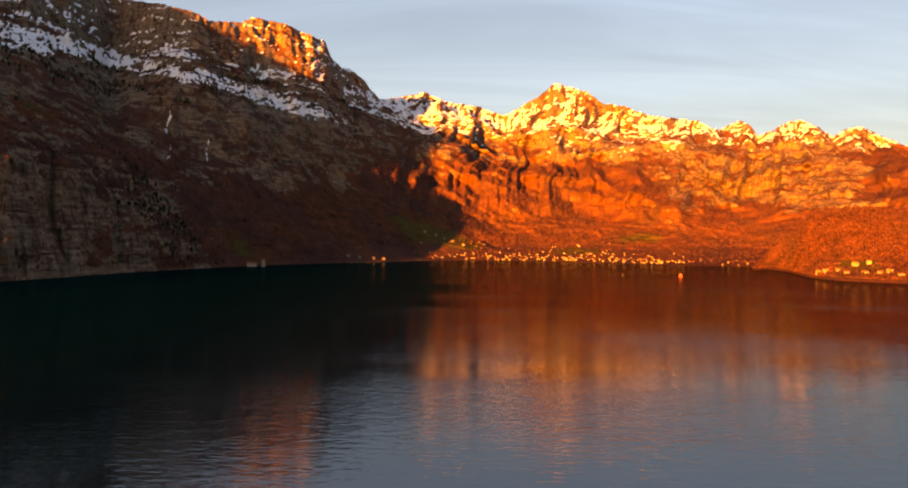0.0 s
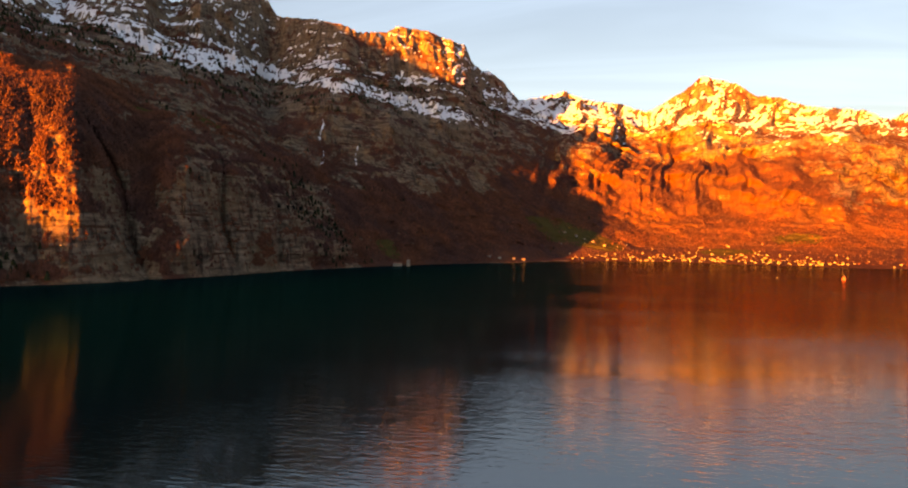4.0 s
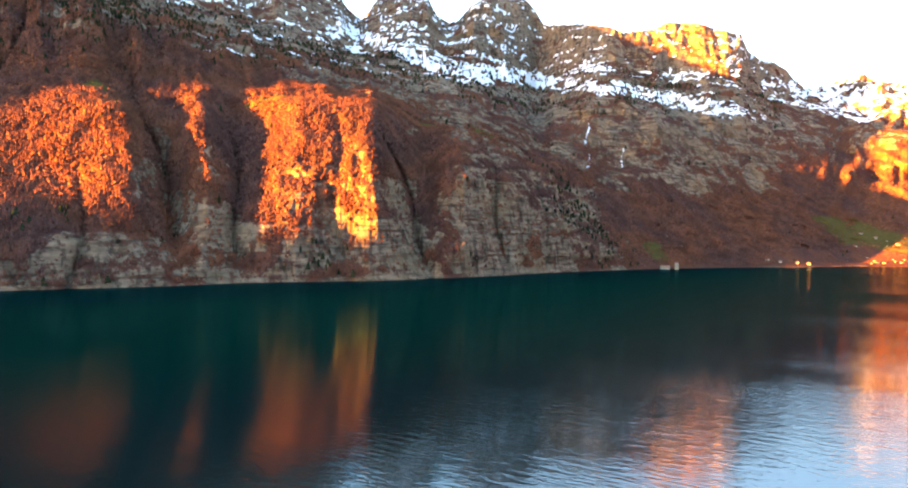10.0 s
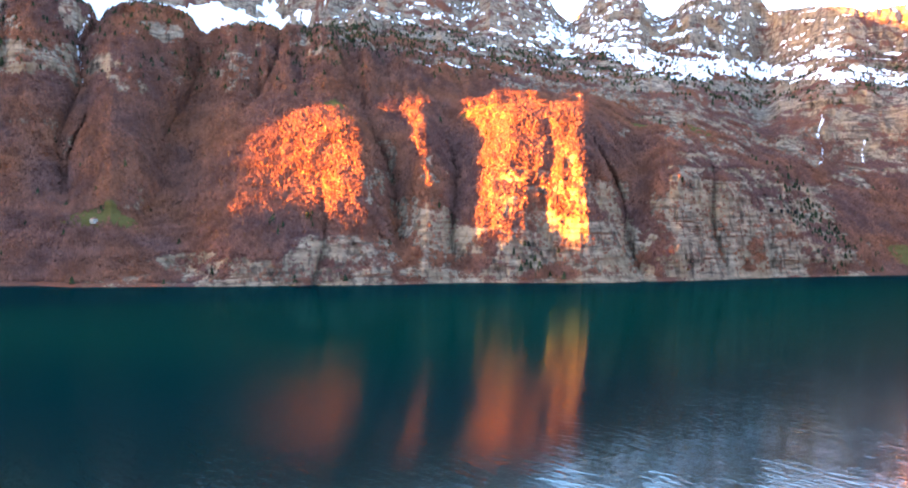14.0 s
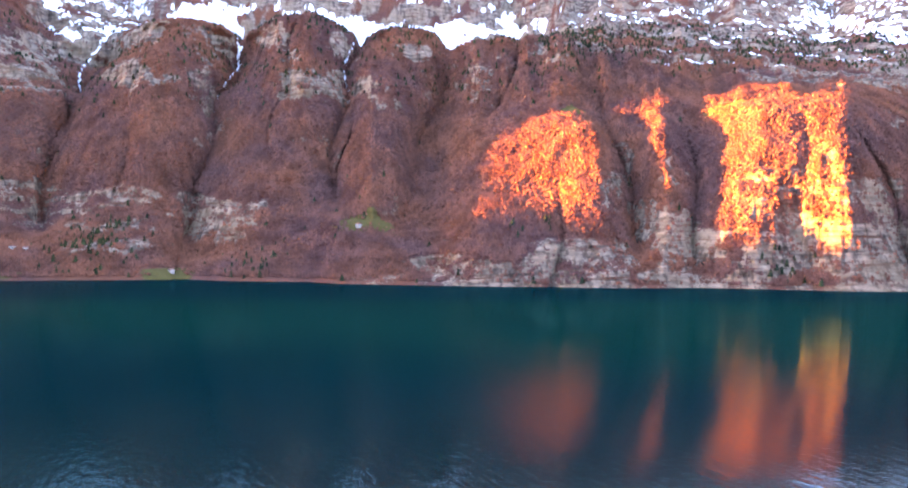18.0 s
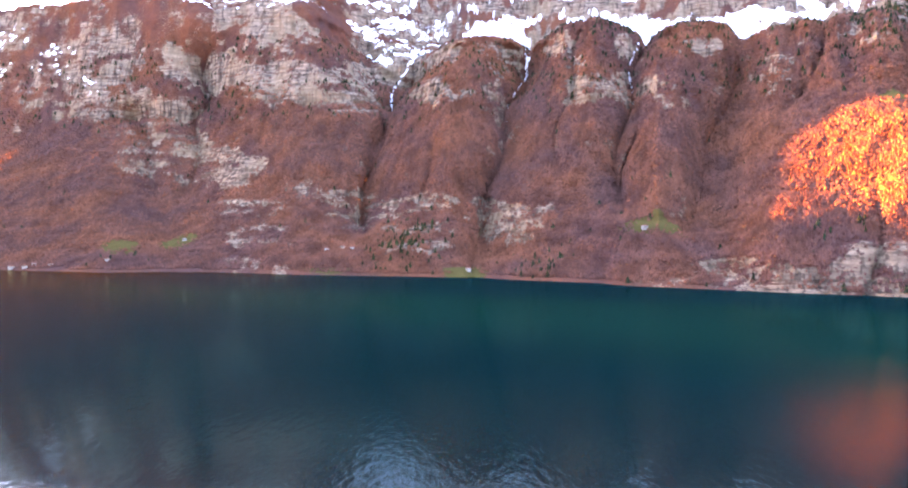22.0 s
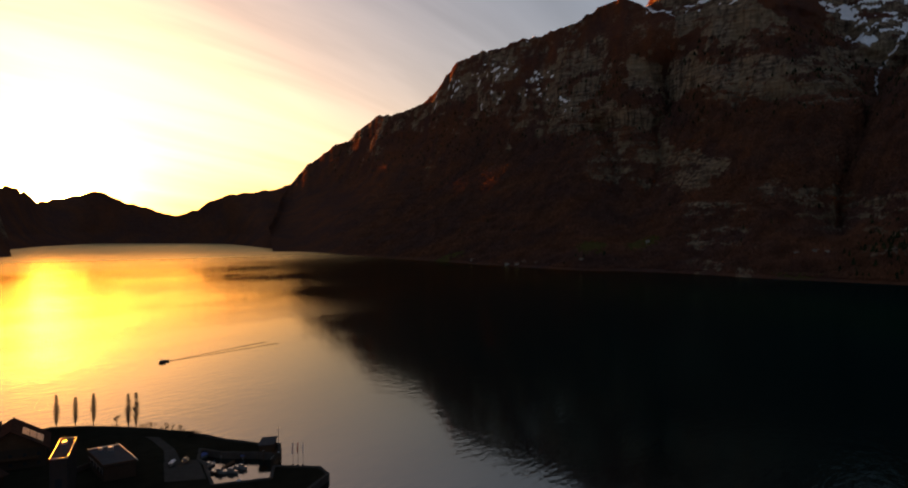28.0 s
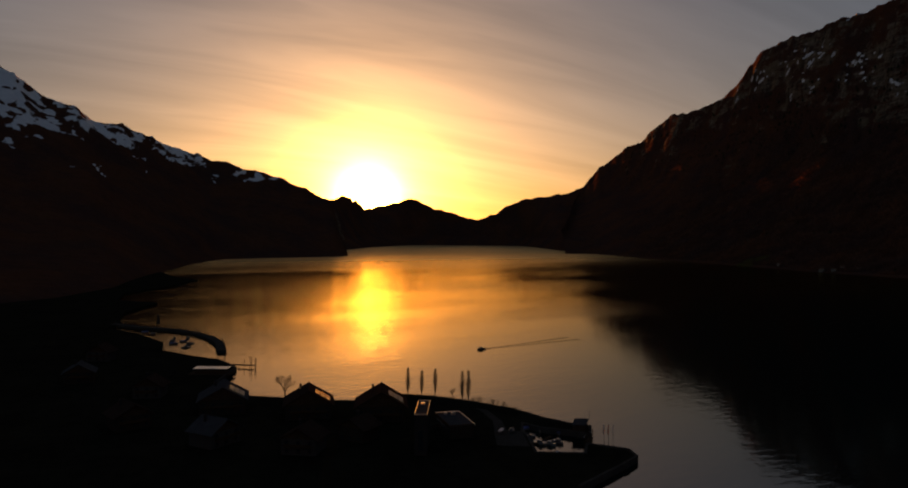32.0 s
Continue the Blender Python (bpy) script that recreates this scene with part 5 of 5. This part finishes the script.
for (x0, y0), (x1, y1) in zip(MOLE, MOLE[1:]):
    n = 8
    for k in range(n):
        f = (k + 0.5) / n
        length = math.hypot(x1 - x0, y1 - y0) / n
        part("block", box((length + 0.4, 6.0 * rngv.uniform(0.92, 1.08), 4.6), (x0 + (x1 - x0) * f, y0 + (y1 - y0) * f, -0.3 + rngv.uniform(-0.1, 0.1)),
                          Matrix.Rotation(math.atan2(y1 - y0, x1 - x0), 4, "Z"), 0.15), STONE, mole)
for k in range(18):
    f = k / 17 * (len(MOLE) - 1.001)
    a, b, u = MOLE[int(f)], MOLE[int(f) + 1], f - int(f)
    x, y = a[0] + (b[0] - a[0]) * u - 2, a[1] + (b[1] - a[1]) * u
    post = thing("bollard", pose(x, y, 1.9), "dark stone bollard along the curved mole", "bollard", "mole bollards")
    part("shaft", rod((0, 0, 0), (0, 0, 1.9 if k < 14 else 3.0), 0.32, 0.25), STONE, post)
    part("cap", rod((0, 0, 1.9 if k < 14 else 3.0), (0, 0, 2.1 if k < 14 else 3.25), 0.36, 0.2), STONE, post)
beacon = thing("beacon", pose(15, -695, 1.8), "squat dark harbour beacon tower", "beacon")
part("plinth", rod((0, 0, 0), (0, 0, 1.2), 2.2, 1.9, 12), STONE, beacon)
part("shaft", rod((0, 0, 1.2), (0, 0, 5.6), 1.3, 0.95, 12), STONE, beacon)
part("lantern", rod((0, 0, 5.6), (0, 0, 6.8), 0.7, 0.7, 10), GLASS, beacon)
part("cap", rod((0, 0, 6.8), (0, 0, 7.6), 0.9, 0.1, 10), ROOF_GREY, beacon)
pier = thing("pier", pose(3, -488, 0, 0, 0, 139), "timber landing stage with tall piles", "pier")
part("deck", box((14, 2.2, 0.3), (0, 0, 1.2), None, 0.03), TIMBER, pier)
for i in range(-6, 7):
    part("plank", box((1.0, 2.3, 0.06), (i * 1.07, 0, 1.38), None, 0.01), TIMBER, pier)
for x, h in ((-6.5, 2.6), (-3, 2.4), (0, 4.4), (3.5, 6.4), (4.6, 6.0), (6.6, 5.2), (7.2, 5.0)):
    part("pile", rod((x, 1.2, -4), (x, 1.2, h), 0.2, 0.17), TIMBER, pier)
stage = thing("boat_stage", pose(24, -470, 0, 0, 0, 150), "low dark boat stage with covered boats beside the shore", "pier")
part("deck", box((22, 10, 0.4), (0, 0, 1.9), None, 0.05), TIMBER, stage)
part("roof", box((18, 6.5, 0.3), (0, 0, 4.6), None, 0.05), METAL, stage, "pale sheet roof")
for x in (-8, 0, 8):
    for y in (-2.8, 2.8):
        part("post", rod((x, y, 1.9), (x, y, 4.5), 0.14), TIMBER, stage)
for i, (x, y, hd) in enumerate(((14, -600, 30), (20, -606, 40), (12, -588, 20), (22, -592, 10), (17, -574, 0), (26, -650, 50), (30, -660, 30), (8, -615, 60), (16, -620, 70))):
    motor_boat((x, y, 0), hd, 6.0, "boat moored inside the round western harbour", NAVY if i % 3 == 0 else None)

# the small launch out on the lake
launch = motor_boat((-149, -474, 0), 6, 6.5, "dark launch heading across the open lake", None, ROOF_GREY)
launch["group"] = ""


# ---- trees on the shore ----
def grow(bm, a, d, length, radius, depth, spread, rnd, lift=0.0):
    b = a + d * length
    add_rod(bm, a, b, radius, radius * 0.65, 5 if depth > 1 else 3)
    if depth == 0:
        return
    for k in range(3 if depth > 1 else 4):
        side = Vector((rnd.uniform(-1, 1), rnd.uniform(-1, 1), rnd.uniform(-0.3, 0.8) + lift)).normalized()
        grow(bm, a + d * length * rnd.uniform(0.55, 1.0), (d * (1 - spread) + side * spread).normalized(), length * rnd.uniform(0.6, 0.8), radius * 0.55, depth - 1, spread, rnd, lift)


def bare_tree(at, height, seed, label, spread=0.55):
    rnd = random.Random(seed)
    top = thing("bare_tree", pose(*at), label, "tree")
    part("trunk", rod((0, 0, -0.3), (0, 0, height * 0.28), height * 0.028, height * 0.02), BARK, top)
    for k in range(5):
        bm = bmesh.new()
        a = k * 1.257 + rnd.uniform(-0.4, 0.4)
        d = Vector((math.cos(a) * 0.65, math.sin(a) * 0.65, rnd.uniform(0.7, 1.3))).normalized()
        grow(bm, Vector((0, 0, height * rnd.uniform(0.18, 0.3))), d, height * 0.24, height * 0.014, 4, spread, rnd, 0.15)
        part("limb", bm, BARK, top)
    return top


def poplar(at, height, seed):
    rnd = random.Random(seed)
    top = thing("poplar", pose(*at), "slender bare columnar poplar on the lake shore", "tree", "poplars on the shore")
    part("trunk", rod((0, 0, -0.3), (0, 0, height * 0.92), height * 0.016, 0.03), BARK, top)
    bm = bmesh.new()
    for k in range(210):
        f = rnd.uniform(0.10, 0.93)
        a = rnd.uniform(0, 6.283)
        reach = height * 0.10 * (1 - abs(f - 0.42) * 1.1) * rnd.uniform(0.6, 1.1)
        base = Vector((0, 0, height * f))
        tip = base + Vector((math.cos(a) * reach, math.sin(a) * reach, height * rnd.uniform(0.10, 0.2) * (1.15 - f)))
        add_rod(bm, base, tip, 0.05, 0.025, 3)
        for j in range(3):
            p = base.lerp(tip, rnd.uniform(0.4, 1.0))
            add_rod(bm, p, p + Vector((rnd.uniform(-0.35, 0.35), rnd.uniform(-0.35, 0.35), rnd.uniform(0.4, 1.0))), 0.028, 0.012, 3)
    part("crown", bm, BARK, top, "fine upright bare twigs")
    return top


for i, (x, y, h) in enumerate(((-40.5, -372, 13.2), (-45.5, -368, 12.2), (-50.5, -364.5, 13.0), (-56.2, -350.5, 14.0), (-57.5, -347.5, 14.4))):
    poplar((x, y, 1.8), h, 20 + i)
bare_tree((-57, -360, 1.8), 5.4, 3, "small bare tree on the bank between poplars", 0.6)
bare_tree((9, -396, 1.8), 14.0, 8, "broad bare lime tree beside the quay houses")
bare_tree((-26, -369, 1.8), 5.5, 12, "small bare tree behind the large apartment house")
for i, (x, y, h) in enumerate(((-61, -343, 5.2), (-63, -339, 4.6), (-64, -336, 4.0), (-66, -333, 4.0), (-60, -347, 3.6), (-65.5, -330, 2.6), (-55, -356, 2.6), (-68, -327, 2.2))):
    rnd = random.Random(50 + i)
    bush = thing("bush", pose(x, y, 1.7), "leafless twiggy bush on the lake bank", "bush", "bushes on the bank")
    for k in range(9):
        bm = bmesh.new()
        d = Vector((rnd.uniform(-1, 1), rnd.uniform(-1, 1), rnd.uniform(0.6, 1.6))).normalized()
        grow(bm, Vector((rnd.uniform(-0.8, 0.8), rnd.uniform(-0.8, 0.8), 0)), d, h * 0.4, 0.05, 2, 0.5, rnd, 0.2)
        part("stem", bm, BARK, bush)

# a bank of rough ground under the poplars
bm = bmesh.new()
bank = [(-36, -370), (-47, -361), (-56, -346), (-62, -335), (-66, -325)]
rows = []
for (x, y) in bank:
    rows.append([bm.verts.new((x + u * 2.6 * 0.8, y + u * 2.6 * 0.3, 1.75 + 1.1 * math.exp(-(u / 1.4) ** 2) * rngv.uniform(0.7, 1.2) - (0.4 if abs(u) > 2 else 0))) for u in range(-3, 4)])
for a, b in zip(rows, rows[1:]):
    for k in range(6):
        bm.faces.new((a[k], a[k + 1], b[k + 1], b[k]))
bmesh.ops.subdivide_edges(bm, edges=bm.edges, cuts=2, use_grid_fill=True)
tagged(part("bank", bm, GROUND), "rough grassy bank beneath the poplars", "bank", kind="structure")

# ---- settlements across the lake ----
def ground_at(azimuth, distance, pos, az_grid, r_grid):
    """Height of a slope in a direction from CENTRE at a distance."""
    i = int(np.argmin(np.abs(az_grid[:, 0] - azimuth)))
    j = int(np.argmin(np.abs(r_grid[i] - distance)))
    return pos[i, j]


def far_house(m, size, label, group, parts_mats):
    wall_mat, roof_mat = parts_mats
    w, d, h, rh = size
    top = thing("house", m, label, "house", group)
    part("wall", box((w, d, h + 3), (0, 0, h / 2 - 1.5)), wall_mat, top)
    bm = bmesh.new()
    o = 0.6
    pts = [bm.verts.new(p) for p in ((-w / 2 - o, -d / 2 - o, h), (w / 2 + o, -d / 2 - o, h), (w / 2 + o, d / 2 + o, h), (-w / 2 - o, d / 2 + o, h), (0, -d / 2 - o, h + rh), (0, d / 2 + o, h + rh))]
    for f in ((0, 1, 4), (2, 3, 5), (0, 4, 5, 3), (1, 2, 5, 4), (0, 3, 2, 1)):
        bm.faces.new([pts[k] for k in f])
    part("roof", bm, roof_mat, top)
    for s in (-1, 1):
        for x in (-0.24, 0.24):
            part("window", box((w * 0.2, 0.2, h * 0.24), (w * x, s * d / 2, h * 0.6)), GLASS, top)
    return top


FAR_WALL = plain("pale_house_plaster", (0.24, 0.22, 0.185), 0.9, 0, 0.6, 0.12, 0.01)
FAR_ROOF = plain("red_brown_roof", (0.16, 0.08, 0.055), 0.8, 0, 0.8, 0.3, 0.02)
proto = far_house(pose(0, 0, -500), (11, 9, 6.5, 3.2), "pale house with a brown roof in the lakeside town", "town houses", (FAR_WALL, FAR_ROOF))
rnd = random.Random(11)
town = []
for k in range(240):
    a = rnd.triangular(-23, 4.5, -10) if k % 3 else rnd.uniform(-15, 3)
    d = float(np.interp(a, [-25, -16, -7, 4, 8], [2040, 2090, 2215, 2150, 1990])) + 12 + abs(rnd.gauss(0, 1)) * 190 + rnd.uniform(0, 40)
    p = ground_at(a, d, north_pos, north_az, north_r)
    if p[2] < 1.5 or p[2] > 75:
        continue
    s = rnd.uniform(0.32, 0.56)
    copy_thing(proto, pose(p[0], p[1], p[2], 0, 0, rnd.uniform(0, 180)) @ Matrix.Diagonal((s * rnd.uniform(0.8, 1.5), s, s * rnd.uniform(0.8, 1.1), 1)))
# farms on the meadows, hamlets along the north shore
for a, d in ((1.0, 2500), (2.3, 2510), (3.2, 2515), (0.2, 2480), (101.9, 1405), (100.6, 1410), (99.8, 1400), (90.6, 1300), (112.2, 1640), (117.5, 1560), (121.0, 1610), (122.0, 1640),
             (122.6, 1640), (123.4, 1650), (126.0, 1800), (76.6, 1235), (8.5, 1990), (7.4, 2010), (6.6, 2030), (9.4, 1975)):
    p = ground_at(a, d, north_pos, north_az, north_r)
    copy_thing(proto, pose(p[0], p[1], p[2], 0, 0, rnd.uniform(0, 180)) @ Matrix.Diagonal((0.8, 0.8, 0.75, 1)))
for a, z in ((-25.2, 8), (-26.3, 14), (-27.4, 26), (-28.2, 30), (-26.8, 10), (-28.8, 12), (-29.4, 16), (-27.9, 12), (-30.0, 10), (-25.6, 12)):
    i = int(np.argmin(np.abs(hill_az[:, 0] - a)))
    j = int(np.argmin(np.abs(hill_pos[i, :, 2] - z)))
    p = hill_pos[i, j]
    copy_thing(proto, pose(p[0], p[1], p[2], 0, 0, rnd.uniform(0, 180)) @ Matrix.Diagonal((0.9, 0.9, 0.85, 1)))
for o in (proto, *proto.children_recursive):
    bpy.data.objects.remove(o)

# row of gallery openings high in the lakeside cliff
CAVE = plain("gallery_inner_shade", (0.012, 0.011, 0.010), 0.95, 0, 0.5, 0.3, 0.05)
for a, d, h in ((25.9, 1512, 122), (25.25, 1533, 121), (24.75, 1565, 122), (24.2, 1595, 123)):
    p = ground_at(a, d, north_pos, north_az, north_r)
    top = thing("gallery_opening", pose(p[0], p[1], p[2] - 3, 0, 0, a), "arched gallery opening in the grey cliff, its inner shade painted on a plug", "cave", "cliff gallery openings")
    arch = [(-3.2, 0), (3.2, 0)] + [(3.2 * math.cos(k * math.pi / 8), 4.2 + 3.2 * math.sin(k * math.pi / 8)) for k in range(9)]
    # closed near-black plug, painting the shade inside the opening
    bm = bmesh.new()
    front, back = ([bm.verts.new((x, y, q)) for x, q in arch] for y in (-6.0, 8.0))
    bm.faces.new(front)
    for i in range(len(arch)):
        k = (i + 1) % len(arch)
        bm.faces.new((front[i], front[k], back[k], back[i]))
    part("mouth", bm, CAVE, top)
    part("sill", box((8.2, 3.0, 0.9), (0, -5.2, -0.4), None, 0.15), STONE, top, "rough stone sill")

# tower house at the water's edge below the great cliffs
keep = thing("tower_house", pose(-419, 1563, 0.8, 0, 0, 15), "pale stone tower house with hipped roof on the shore", "house")
part("wall", box((8, 8, 15), (0, 0, 6.5), None, 0.1), FAR_WALL, keep)
bm = bmesh.new()
bmesh.ops.create_cone(bm, cap_ends=True, segments=4, radius1=6.6, radius2=0.2, depth=4.5, matrix=Matrix.Translation((0, 0, 16.2)) @ Matrix.Rotation(math.pi / 4, 4, "Z"))
part("roof", bm, FAR_ROOF, keep)
for z in (4, 8, 11.5):
    for x in (-2, 2):
        part("window", box((1.1, 0.2, 1.5), (x, -4.02, z)), GLASS, keep)
annex = thing("house", pose(-443, 1557, 0.8, 0, 0, 12), "low pale shore house beside the tower house", "house")
part("wall", box((20, 8, 7), (0, 0, 2.5), None, 0.1), FAR_WALL, annex)
bm = bmesh.new()
pts = [bm.verts.new(p) for p in ((-10.6, -4.8, 6), (10.6, -4.8, 6), (10.6, 4.8, 6), (-10.6, 4.8, 6), (-10.6, 0, 9), (10.6, 0, 9))]
for f in ((0, 1, 5, 4), (2, 3, 4, 5), (0, 4, 3), (1, 2, 5), (0, 3, 2, 1)):
    bm.faces.new([pts[k] for k in f])
part("roof", bm, FAR_ROOF, annex)
for i in range(5):
    part("window", box((1.2, 0.2, 1.4), (-7.5 + i * 3.8, -4.02, 3.4)), GLASS, annex)

# red work barge and a small white boat on the lake, and the launch's wake
barge = thing("barge", pose(436, 1361, 0, 0, 0, 70), "red work barge with a deck house on the lake", "boat")
part("hull", hull(bmesh.new(), 20, 7, 2.0), RED, barge)
part("deck_house", box((7, 4.5, 4.0), (-3, 0, 4.0), None, 0.2), RED, barge)
part("mast", rod((2, 0, 2), (2, 0, 9), 0.2, 0.1), METAL, barge)
boat = motor_boat((330, 1385, 0), 80, 9.0, "small white boat lying off the town")
boat["group"] = ""
bm = bmesh.new()
for s in (-1, 1):
    prev = None
    for k in range(15):
        f = k / 14
        x, y, w = 3 + 85 * f, s * (0.6 + 5.0 * f), 0.35 + 0.9 * f
        row = [bm.verts.new((x, y + q * w, 0.02 + (0.10 * (1 - f) if q == 0 else 0))) for q in (-1, 0, 1)]
        if prev:
            for q in range(2):
                bm.faces.new((prev[q], prev[q + 1], row[q + 1], row[q]))
        prev = row
wake = part("wake", bm, WATER)
wake.matrix_world = pose(-149, -474, 0.01, 0, 0, 186)
tagged(wake, "spreading wake behind the launch", "wake", kind="structure")
